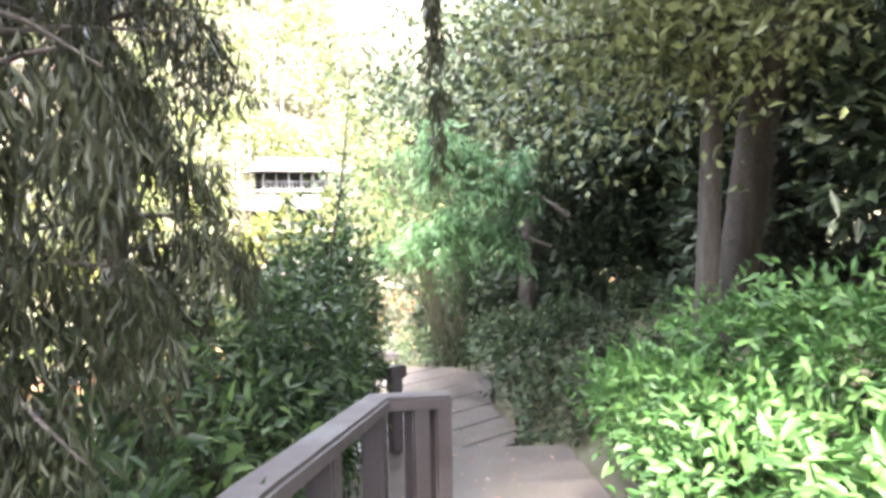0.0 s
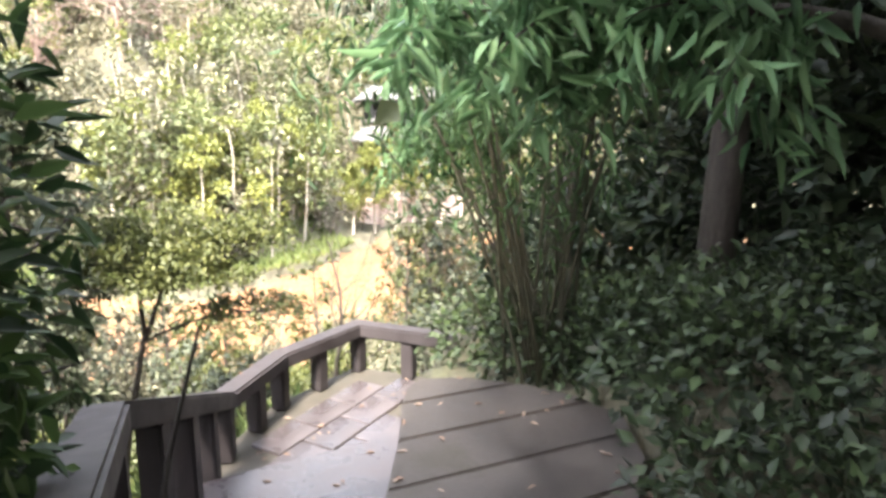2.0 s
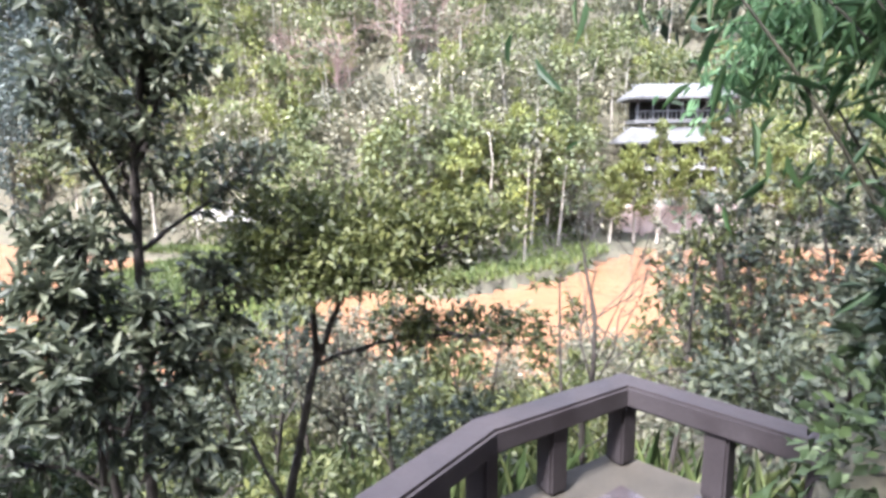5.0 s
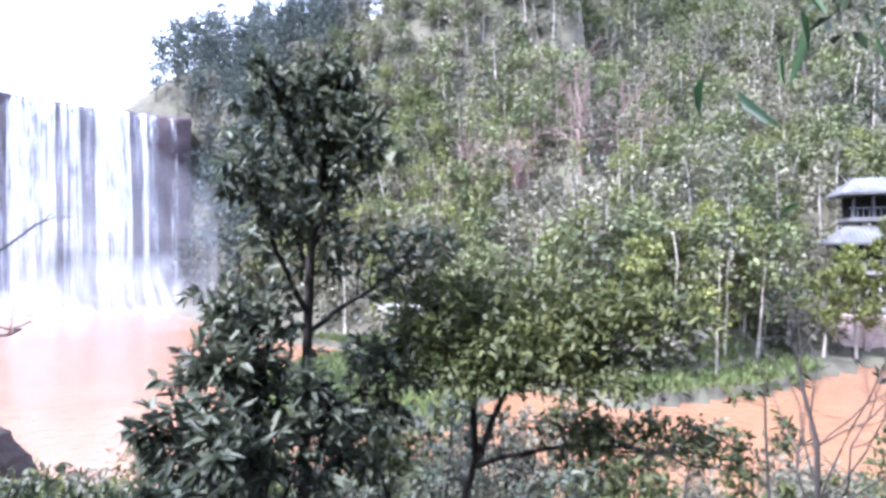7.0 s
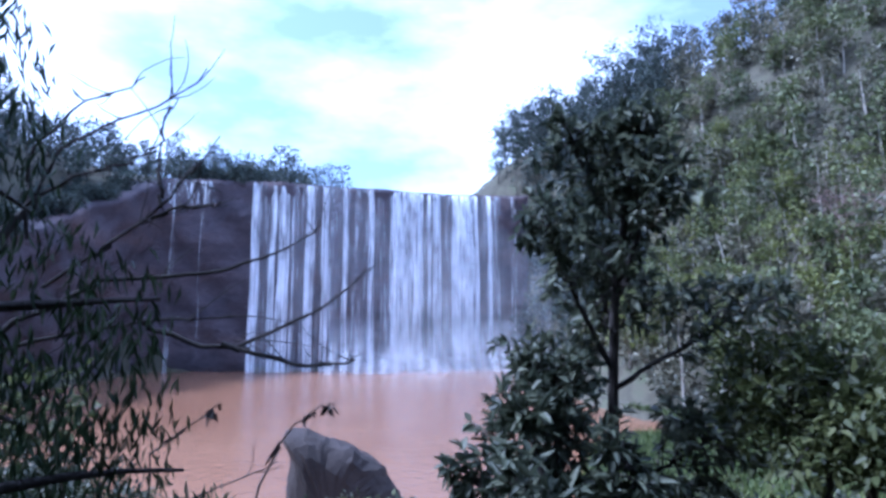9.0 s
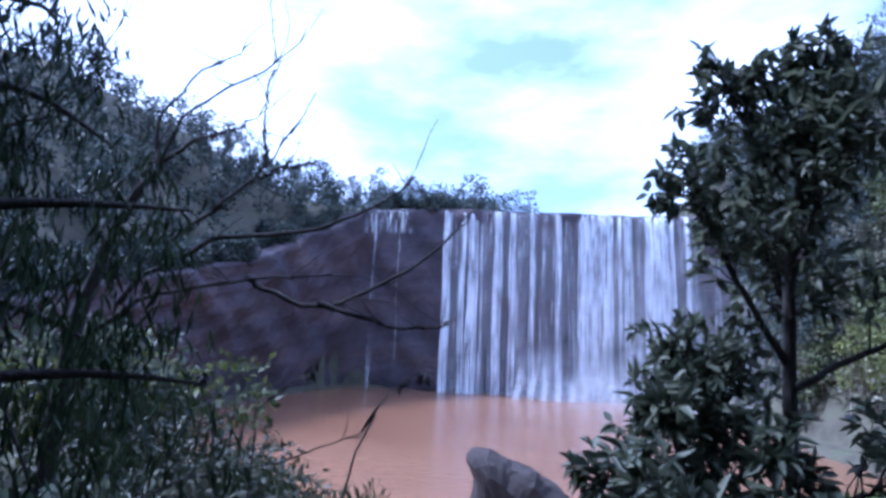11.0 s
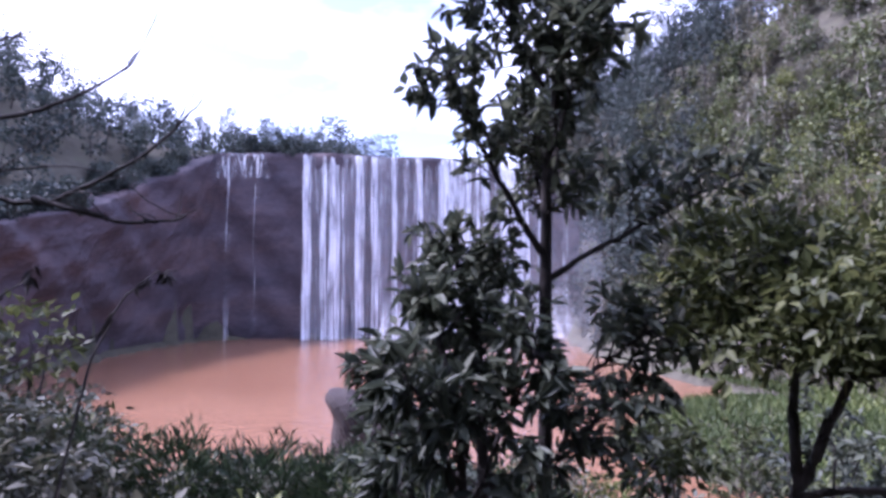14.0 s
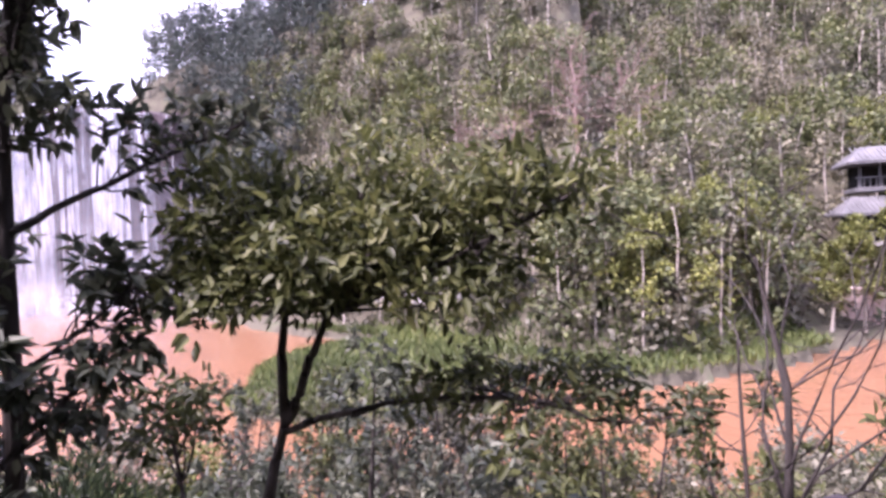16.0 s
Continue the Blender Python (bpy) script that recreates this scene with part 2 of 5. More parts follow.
def tube(points, radii, sides=6):
    """A tapered tube along points, closed at its ends."""
    pts = np.asarray(points, float)
    rad = np.asarray(radii, float)
    tan = np.gradient(pts, axis=0)
    tan /= np.linalg.norm(tan, axis=1, keepdims=True) + 1e-9
    ref = np.where(np.abs(tan[:, 2:3]) > 0.9, [[1.0, 0, 0]], [[0, 0, 1.0]])
    a = np.cross(tan, ref)
    a /= np.linalg.norm(a, axis=1, keepdims=True) + 1e-9
    b = np.cross(tan, a)
    ang = np.linspace(0, 2 * np.pi, sides, endpoint=False)
    ring = pts[:, None] + rad[:, None, None] * (np.cos(ang)[None, :, None] * a[:, None] + np.sin(ang)[None, :, None] * b[:, None])
    v = ring.reshape(-1, 3)
    n = len(pts)
    i, j = np.meshgrid(np.arange(n - 1), np.arange(sides), indexing="ij")
    p0, p1 = i * sides + j, i * sides + (j + 1) % sides
    q0, q1 = p0 + sides, p1 + sides
    f = np.concatenate([np.stack([p0, p1, q1], -1).reshape(-1, 3), np.stack([p0, q1, q0], -1).reshape(-1, 3)])
    return v, f


def unit(v):
    return v / (np.linalg.norm(v, axis=-1, keepdims=True) + 1e-9)


LENS = np.array([(0, 0, 0), (0.33, 0.5, 0.10), (0.7, 0.36, 0.02), (1, 0, -0.12), (0.7, -0.36, 0.02), (0.33, -0.5, 0.10), (0.5, 0, -0.06)])
LENS_F = np.array([(0, 6, 1), (1, 6, 2), (2, 6, 3), (3, 6, 4), (4, 6, 5), (5, 6, 0)])
DIAMOND = np.array([(0, 0, 0), (0.45, 0.5, 0.08), (1, 0, -0.1), (0.45, -0.5, 0.08)])
DIAMOND_F = np.array([(0, 2, 1), (0, 3, 2)])


def leaves(at, along, length, width, fine=True, tilt=0.5):
    """Leaves of the given length and width at points, each pointing along its own way, blades roughly level."""
    shape, faces = (LENS, LENS_F) if fine else (DIAMOND, DIAMOND_F)
    n, k = len(at), len(shape)
    along = unit(along)
    up = unit(np.array([0, 0, 1.0]) + rng.normal(0, tilt, (n, 3)))
    side = unit(np.cross(up, along))
    up = np.cross(along, side)
    ln = (length * rng.uniform(0.65, 1.25, n))[:, None, None]
    wd = (width * rng.uniform(0.7, 1.2, n))[:, None, None]
    v = at[:, None] + ln * shape[None, :, 0:1] * along[:, None] + wd * shape[None, :, 1:2] * side[:, None] + ln * shape[None, :, 2:3] * up[:, None]
    f = faces[None] + (np.arange(n) * k)[:, None, None]
    return v.reshape(-1, 3), f.reshape(-1, 3)


def limb_line(start, way, length, bend=0.25, lift=0.0, n=6):
    """A crooked line from start; lift bends it up (or down) on its way."""
    pts, d, p = [np.array(start, float)], unit(np.array(way, float)), np.array(start, float)
    for _ in range(n - 1):
        d = unit(d + rng.normal(0, bend / n * 2, 3) + np.array([0, 0, lift / n]))
        p = p + d * length / (n - 1)
        pts.append(p)
    return np.array(pts)


def spread(n, sd=1.0):
    return unit(rng.normal(0, sd, (n, 3)))


def foliage_tree(name, base, top, radius, label, limbs, twigs, per_twig, leaf, width, leafmat, barkmat=None, lean=(0, 0), crown=(0.35, 1.0), limb_len=0.8, lift=0.5, droop=-0.1, category="tree", fine=True, spiral=0.12, taper=0.5, group="", rise=0.7):
    """A trunk, limbs and twigs with leaves set round each twig. crown: where along the trunk the limbs begin and end; limbs grow
    shorter towards the top by taper."""
    barkmat = barkmat or M_BARK
    root = new(name)
    root.location = base
    h = top - base[2]
    n = 9
    s = np.linspace(0, 1, n)
    line = np.stack([lean[0] * s + 0.05 * np.sin(5 * s) * h * 0.2, lean[1] * s + 0.05 * np.cos(4 * s + 1) * h * 0.2 - 0.05 * h * 0.1, h * s], 1)
    piece("trunk", *tube(line, radius * (1 - 0.85 * s) + 0.004, 8), barkmat, root, smooth=True)
    at, way, twig_chunks = [], [], []
    for i in range(limbs):
        u = crown[0] + (crown[1] - crown[0]) * (i + rng.uniform(0, 1)) / limbs
        p = np.array([np.interp(u, s, line[:, k]) for k in range(3)])
        a = i * 2.4 + rng.uniform(-0.4, 0.4)
        e = rng.uniform(0.0, rise)
        d = np.array([math.cos(a) * math.cos(e), math.sin(a) * math.cos(e), math.sin(e)])
        ln = limb_len * (1 - taper * (u - crown[0]) / max(crown[1] - crown[0], 0.01)) * rng.uniform(0.7, 1.15)
        limb = limb_line(p, d, ln, 0.5, lift)
        r0 = radius * (1 - 0.85 * u) * 0.55
        piece("limb", *tube(limb, np.linspace(r0, r0 * 0.25 + 0.002, len(limb)), 5), barkmat, root, smooth=True)
        for k in range(twigs):
            w = 0.25 + 0.75 * (k + rng.uniform(0, 1)) / twigs
            q = np.array([np.interp(w, np.linspace(0, 1, len(limb)), limb[:, c]) for c in range(3)])
            dd = unit(unit(limb[-1] - limb[0]) * 0.7 + rng.normal(0, 0.6, 3) + np.array([0, 0, 0.25]))
            tw = limb_line(q, dd, ln * 0.42 * rng.uniform(0.6, 1.2), 0.5, lift, 5)
            twig_chunks.append(tube(tw, np.linspace(r0 * 0.3 + 0.002, 0.0015, 5), 4))
            m = rng.integers(max(1, int(per_twig * 0.7)), int(per_twig * 1.3) + 1)
            ww = rng.uniform(0.25, 1.05, m)
            pos = np.stack([np.interp(ww, np.linspace(0, 1, 5), tw[:, c]) for c in range(3)], 1)
            at.append(pos + rng.normal(0, spiral * leaf, (m, 3)))
            way.append(unit(tw[-1] - tw[0]) * 0.6 + spread(m) * 0.9 + np.array([0, 0, droop]))
    piece("branchwork", *joined(twig_chunks), barkmat, root)
    piece("crown", *leaves(np.concatenate(at), np.concatenate(way), leaf, width, fine), leafmat, root)
    return tagged(root, label=label, category=category, group=group)


def leafy_mass(name, centres, radii, count, leaf, width, mat, label, category="shrub", fine=False, kind="", stems=0, ground=None, droop=-0.15, shell=0.55, stem_mat=None):
    """A shrub of stems and leaves that fill an uneven cluster of lobes."""
    root = new(name)
    c, r = np.array(centres, float), np.array(radii, float)
    base = c.mean(0)
    base[2] = (c[:, 2] - r[:, 2]).min() if ground is None else ground
    root.location = base
    which = rng.choice(len(c), count, p=(r.prod(1) ** 0.67) / (r.prod(1) ** 0.67).sum())
    d = spread(count)
    rad = shell + (1 - shell) * rng.uniform(0, 1, count) ** 0.5
    rad *= 0.8 + 0.35 * np.sin(d[:, 0] * 5 + which) * np.cos(d[:, 1] * 6 - which) + rng.normal(0, 0.06, count)
    at = c[which] + d * rad[:, None] * r[which] - base
    way = d * 0.8 + spread(count) * 0.8 + np.array([0, 0, droop])
    piece("foliage", *leaves(at, way, leaf, width, fine, 0.7), mat, root)
    chunks = []
    for i in range(stems):
        k = i % len(c)
        foot = np.array([c[k][0], c[k][1], base[2]]) + np.append(rng.normal(0, 0.12, 2), 0) - base
        head = c[k] - base + rng.normal(0, 0.28, 3) * r[k]
        ln = limb_line(foot, head - foot, np.linalg.norm(head - foot), 0.4, 0.0, 6)
        chunks.append(tube(ln, np.linspace(0.02, 0.004, 6), 5))
    if chunks:
        piece("stem_growth", *joined(chunks), stem_mat or M_BARK, root)
    return tagged(root, label=label, category=category, kind=kind)


# ---- plan of the ground ----
# the left edge of path and platform, with its height
EDGE = np.array([(-14, -14.5, 4.6), (-8.2, -8.2, 3.0), (-5.0, -4.6, 1.95), (-2.9, -2.5, 1.25), (-2.0, -1.9, 1.05), (-1.42, -0.3, 0.6), (-1.05, 1.2, 0.28), (-0.4, 2.6, 0.0), (0.2, 3.25, 0.0), (1.1, 3.72, 0.0),
                 (1.75, 3.0, 0.0), (2.8, 3.1, 0.05), (6, 3.2, 0.6), (16, 1.5, 3.0), (40, -8, 8), (90, -40, 20)])
# the middle of the path, with its height
MID = np.array([(-13, -14.8, 4.4), (-7.5, -8.6, 2.8), (-4.3, -5.1, 1.72), (-3.5, -4.25, 1.48), (-2.5, -3.3, 1.18), (-1.5, -2.2, 0.92), (-0.75, -1.3, 0.72), (-0.4, -0.9, 0.64)])
# the paved floor from the end of the path down to the platform
FLOOR = np.array([(-1.45, -1.1), (-0.45, -0.95), (-0.25, 0.1), (0.4, 1.2), (0.8, 1.9), (1.0, 2.15), (1.78, 2.95), (1.15, 3.8), (0.12, 3.35), (-0.5, 2.62), (-1.1, 1.2)])
# the stone landing between path and bank
LANDING = np.array([(-0.55, -1.1), (0.5, -1.05), (1.0, 0.0), (1.5, 0.4), (1.72, 0.85), (1.52, 1.5), (1.1, 1.9), (0.7, 1.9), (0.35, 1.2), (-0.25, 0.2)])
# the foot of the far shore, right to left as seen from the path, and the height of the land behind it
SHORE = np.array([(90, 30), (60, 52), (34, 57), (25, 57), (14, 46), (4, 40), (-4, 46), (-14, 54), (-30, 62), (-50, 76), (-66, 92), (-72, 106), (-84, 92), (-100, 64), (-114, 46), (-104, 32), (-86, 17), (-66, 2), (-50, -8), (-40, -22), (-40, -60)], float)
WATER = -8.7
BASIN = np.concatenate([SHORE, [(-40, -4000), (4000, -4000), (4000, 30)]])
# height of the cliff's lip along the shore
LIP_AT, LIP_Z = [11, 13, 14, 15, 16, 17, 18, 20], [27.5, 27.5, 27.2, 20.0, 11.0, 6.0, 2.0, -2.0]


def seg_dist(p, line):
    """Distance of points to a line of points, the side (above 0: to the left of its run), and how far along it, as index."""
    best = np.full(len(p), 1e9)
    side, idx = np.zeros(len(p)), np.zeros(len(p))
    for i in range(len(line) - 1):
        a, b = line[i, :2], line[i + 1, :2]
        ab = b - a
        u = np.clip(((p - a) @ ab) / (ab @ ab), 0, 1)
        q = a + u[:, None] * ab
        d = np.linalg.norm(p - q, axis=1)
        cr = ab[0] * (p[:, 1] - a[1]) - ab[1] * (p[:, 0] - a[0])
        m = d < best - 1e-9
        best[m], side[m], idx[m] = d[m], np.sign(cr[m]), i + u[m]
    return best, side, idx


def within(p, poly):
    """Which of the points lie inside the polygon."""
    c = np.zeros(len(p), bool)
    q = np.roll(poly, -1, axis=0)
    for (x0, y0), (x1, y1) in zip(poly, q):
        if y0 != y1:
            c ^= ((y0 > p[:, 1]) != (y1 > p[:, 1])) & (p[:, 0] < (x1 - x0) * (p[:, 1] - y0) / (y1 - y0) + x0)
    return c


def wobble(x, y, s, seed=0.0):
    return (np.sin(x * s + seed) * np.cos(y * s * 1.3 - seed * 2) + 0.5 * np.sin(x * s * 2.3 - y * s * 1.9 + seed * 3) + 0.25 * np.sin(x * s * 5.1 + y * s * 4.3 + seed)) / 1.75


def land(x, y):
    """Height of the ground; the corner of the hills beside the falls is smoothed."""
    x, y = np.atleast_1d(np.asarray(x, float)), np.atleast_1d(np.asarray(y, float))
    z = raw_land(x, y)
    p = np.stack([x, y], 1)
    ds, _, js = seg_dist(p, SHORE)
    m = (~within(p, BASIN)) & (js > 8) & (js < 12.3) & (ds > 4)
    if m.any():
        near = [raw_land(x[m] + r * math.cos(a), y[m] + r * math.sin(a)) for r in (5, 11) for a in np.arange(8) * math.pi / 4]
        z[m] = np.minimum(np.mean(near, axis=0), z[m] + 6)
    return z


def raw_land(x, y):
    x, y = np.atleast_1d(np.asarray(x, float)), np.atleast_1d(np.asarray(y, float))
    p = np.stack([x, y], 1)
    d, _, i = seg_dist(p, EDGE)
    side = np.where(within(p, np.concatenate([EDGE[:, :2], [(90, -4000), (-4000, -4000)]])), -1, 1)
    ze = np.interp(i, np.arange(len(EDGE)), EDGE[:, 2])
    dm, _, im = seg_dist(p, MID)
    zm = np.interp(im, np.arange(len(MID)), MID[:, 2])
    # down the slope to the river
    down = ze - 0.4 - np.interp(x, [-6, -2.5], [0.17, 0.39]) * d - 0.3 * np.clip(d - 0.6, 0, 2) * np.interp(x, [-6, -2.5], [0.6, 1]) - np.interp(x, [-6, -2.5], [0.45, 0]) * np.clip(d - 8, 0, None) + wobble(x, y, 0.9) * np.clip(d * 0.12, 0, 0.3)
    down = np.maximum(down, WATER - 1.5)
    # up the bank beside the path
    off = np.clip(np.minimum(dm - 1.05, d - 1.5), 0, 60)
    up = np.where(i > 6.5, np.minimum(zm, 0.6), zm) - 0.12 + 0.42 * off + wobble(x, y, 0.7, 2) * np.clip(off * 0.12, 0, 0.5)
    up = np.where(within(p, FLOOR), -0.35, np.where(within(p, LANDING), 0.3, up))
    near = np.where(side > 0, down, up)
    # the far shore
    ds, ss, js = seg_dist(p, SHORE)
    out = ~within(p, BASIN)
    cap = np.interp(js, [0, 3, 6, 8, 9, 10, 11, 12, 13.5], [60, 60, 56, 52, 52, 52, 44, 27.5, 27.5])
    steep = np.interp(js, [0, 5, 7, 8, 9, 10, 11], [0.7, 0.9, 1.05, 1.25, 1.7, 2.0, 6.0])
    fade = np.clip(10.3 - js, 0, 1)
    rise = WATER + 0.8 + np.clip(ds - 4 * fade, 0, None) * steep
    hillside = np.minimum(rise + wobble(x, y, 0.1, 3) * np.clip(ds * 0.1, 0, 3) * fade, cap + wobble(x, y, 0.045, 1) * 4 * fade + np.clip(ds - 12, 0, 120) * 0.05)
    lip = np.interp(js, LIP_AT, LIP_Z)
    bluff = np.where(ds < 5.0, WATER - 1.5, np.minimum(lip - 0.4 + np.clip(ds - 5, 0, None) * np.interp(js, [12, 13.5, 15, 20], [0.06, 0.12, 0.8, 0.85]), np.interp(js, [12, 14, 15.5, 20], [31, 32, 48, 50])))
    far = np.where(js > 11.2, bluff, hillside)
    z = np.where(out & (ds > 0), np.maximum(far, near * 0 - 8), near)
    # a low grassy spit in the river
    for cx, cy, rx, ry, hh in ((-13, 36.5, 7.5, 4.0, 1.0), (-13.5, 46.5, 9.5, 10.0, 1.1)):
        g = 1 - ((x - cx) / rx) ** 2 - ((y - cy) / ry) ** 2
        z = np.where(g > -0.3, np.maximum(z, WATER - 0.25 + hh * np.clip(g + 0.25, 0, 1) ** 0.5), z)
    return z


def land1(x, y):
    return float(land(x, y)[0])


# ground: one sheet, fine near the path and coarse far away
rings = np.concatenate([np.linspace(0.0, 6, 46)[1:], 6 * 1.035 ** np.arange(1, 100), np.array([230, 290, 400, 700, 1500, 4000])])
spokes = 300
th = np.linspace(0, 2 * np.pi, spokes, endpoint=False)
gx = np.concatenate([[0.0], (rings[:, None] * np.cos(th)).ravel()])
gy = np.concatenate([[0.0], (rings[:, None] * np.sin(th)).ravel()])
gz = land(gx, gy)
nr = len(rings)
ii, jj = np.meshgrid(np.arange(nr - 1), np.arange(spokes), indexing="ij")
a0, a1 = 1 + ii * spokes + jj, 1 + ii * spokes + (jj + 1) % spokes
tri = np.concatenate([np.stack([a0, a0 + spokes, a1 + spokes], -1).reshape(-1, 3), np.stack([a0, a1 + spokes, a1], -1).reshape(-1, 3),
                      np.stack([np.zeros(spokes, int), 1 + np.arange(spokes), 1 + (np.arange(spokes) + 1) % spokes], -1)])
tagged(piece("ground", np.stack([gx, gy, gz], 1), tri, M_SOIL, smooth=True), "brown earth slope with moss and leaf litter", "ground", kind="structure")

# river and pool
wx, wy = np.meshgrid(np.linspace(-125, 95, 45), np.linspace(-40, 105, 30), indexing="ij")
wv = np.stack([wx.ravel(), wy.ravel(), np.full(wx.size, WATER)], 1)
ii, jj = np.meshgrid(np.arange(44), np.arange(29), indexing="ij")
k0 = ii * 30 + jj
tagged(piece("water", wv, np.concatenate([np.stack([k0, k0 + 30, k0 + 31], -1).reshape(-1, 3), np.stack([k0, k0 + 31, k0 + 1], -1).reshape(-1, 3)]), M_WATER), "muddy orange-brown river and plunge pool", "river", kind="structure")


# ---- path, platform, railings ----
def box_bm(sx, sy, sz, bevel=0.012, seg=1):
    bm = bmesh.new()
    bmesh.ops.create_cube(bm, size=1)
    bmesh.ops.scale(bm, vec=(sx, sy, sz), verts=bm.verts)
    if bevel:
        bmesh.ops.bevel(bm, geom=bm.edges[:], offset=bevel, segments=seg, affect="EDGES")
    return bm


def box_mesh(name, sx, sy, sz, mat, bevel=0.012, seg=1):
    bm = box_bm(sx, sy, sz, bevel, seg)
    me = bpy.data.meshes.new(name)
    bm.to_mesh(me)
    bm.free()
    me.materials.append(mat)
    return me


def child(name, me, parent, m, label=""):
    ob = new(name, me)
    ob.parent = parent
    ob.matrix_local = m
    return tagged(ob, label=label)


def beam_between(a, b, before, after, w, h):
    """A bevelled beam whose top middle runs from a to b, mitred against the points before and after; its sides stay upright."""
    a, b = Vector(a), Vector(b)

    def across(p, q, r):
        u1 = Vector((q.x - p.x, q.y - p.y, 0)).normalized()
        u2 = Vector((r.x - q.x, r.y - q.y, 0)).normalized()
        m = Vector((-(u1 + u2).y, (u1 + u2).x, 0)).normalized()
        return m * (w / 2 / max(0.5, m.dot(Vector((-u1.y, u1.x, 0)))))

    sa = across(before, a, b) if before else across(a, b, b * 2 - a)
    sb = across(a, b, after) if after else across(a, b, b * 2 - a)
    bm = bmesh.new()
    vs = [bm.verts.new(p + q + Vector((0, 0, z))) for p, s in ((a, sa), (b, sb)) for z in (-h, 0) for q in (-s, s)]
    for f in ((0, 1, 3, 2), (4, 6, 7, 5), (0, 2, 6, 4), (1, 5, 7, 3), (2, 3, 7, 6), (0, 4, 5, 1)):
        bm.faces.new([vs[k] for k in f])
    bmesh.ops.recalc_face_normals(bm, faces=bm.faces)
    bmesh.ops.bevel(bm, geom=[e for e in bm.edges if e.calc_length() > 0.3], offset=0.016, segments=2, affect="EDGES")
    return bm


def railing(points, posts, floor_at, label, w=0.17, h=0.125):
    """A low timber railing: thick top beams from point to point and square posts under them (segment, share of it)."""
    root = new("railing")
    o = Vector(points[0])
    root.location = o
    pts = [Vector(p) - o for p in points]
    for k in range(len(pts) - 1):
        part("beam", beam_between(pts[k], pts[k + 1], pts[k - 1] if k else None, pts[k + 2] if k + 2 < len(pts) else None, w, h), M_RAIL, root)
    for k, u in posts:
        p = pts[k].lerp(pts[k + 1], u)
        d = pts[k + 1] - pts[k]
        tall = p.z + o.z - h - floor_at(p.x + o.x, p.y + o.y) + 0.02
        bm = box_bm(0.12, 0.12, tall, 0.012, 2)
        bm.transform(Matrix.Translation(p + Vector((0, 0, -h - tall / 2 + 0.02))) @ Matrix.Rotation(math.atan2(d.y, d.x), 4, "Z"))
        part("post", bm, M_RAIL, root)
    return tagged(root, label=label, category="railing")


def edge_floor(x, y):
    i = seg_dist(np.array([(x, y)]), EDGE)[2][0]
    return float(np.interp(i, np.arange(len(EDGE)), EDGE[:, 2])) - 0.1


def step_floor(x, y):
    return 0.54 if y < 0 else 0.42 if y < 0.72 else 0.28 if y < 1.42 else 0.14 if y < 2.1 else -0.01


RT = 0.47
railing([(-7.4, -7.4, 3.4), (-3.68, -3.45, 2.3), (-2.5, -2.4, 2.03), (-2.05, -2.46, 1.955)], [(0, 0.3), (0, 0.6), (0, 0.9), (1, 0.4), (1, 0.93), (2, 0.55), (2, 0.9)], edge_floor, "low dark brown timber railing beside the upper path", 0.15, 0.085)
railing([(-1.12, -0.75, 1.58), (-0.98, 1.0, 1.2), (-0.30, 2.62, RT), (0.23, 3.2, RT), (1.1, 3.65, RT), (1.7, 2.9, RT), (2.9, 3.0, RT + 0.03)],
        [(0, 0.05), (0, 0.35), (0, 0.65), (0, 0.97), (1, 0.25), (1, 0.5), (1, 0.72), (1, 0.96), (2, 0.5), (2, 0.98), (3, 0.45), (3, 0.99), (4, 0.55), (5, 0.03), (5, 0.6)],
        step_floor, "low dark brown timber railing round the lookout platform")

# the lookout platform
PLAT = [(-0.42, 2.6), (0.18, 3.28), (1.1, 3.75), (1.78, 2.95), (1.0, 2.15), (0.9, 1.9), (-0.78, 1.9)]
bm = bmesh.new()
topf = bm.faces.new([bm.verts.new((x, y, -0.02)) for x, y in PLAT])
ext = bmesh.ops.extrude_face_region(bm, geom=[topf])
bmesh.ops.translate(bm, vec=(0, 0, -0.5), verts=[v for v in ext["geom"] if isinstance(v, bmesh.types.BMVert)])
bmesh.ops.recalc_face_normals(bm, faces=bm.faces)
me = bpy.data.meshes.new("platform_floor")
bm.to_mesh(me)
bm.free()
me.materials.append(M_JOINT)
platform = tagged(new("platform_floor", me), "wet grey-violet stone paved lookout platform", "floor", kind="structure")


def inside_poly(x, y, poly):
    c = False
    for (x0, y0), (x1, y1) in zip(poly, poly[1:] + poly[:1]):
        if (y0 > y) != (y1 > y) and x < (x1 - x0) * (y - y0) / (y1 - y0) + x0:
            c = not c
    return c


# ---- falls and cliffs ----
FALLS = np.array([(-72, 106), (-84, 92), (-92, 78), (-100, 64), (-107, 54.5), (-114, 46)], float)
CLIFF_LINE = np.array([(-72, 106), (-84, 92), (-100, 64), (-114, 46), (-104, 32), (-86, 17), (-66, 2), (-50, -8), (-40, -22)], float)


def along_line(line, step):
    d = np.r_[0, np.cumsum(np.linalg.norm(np.diff(line, axis=0), axis=1))]
    s = np.arange(0, d[-1], step)
    return np.stack([np.interp(s, d, line[:, 0]), np.interp(s, d, line[:, 1])], 1), s, d[-1]


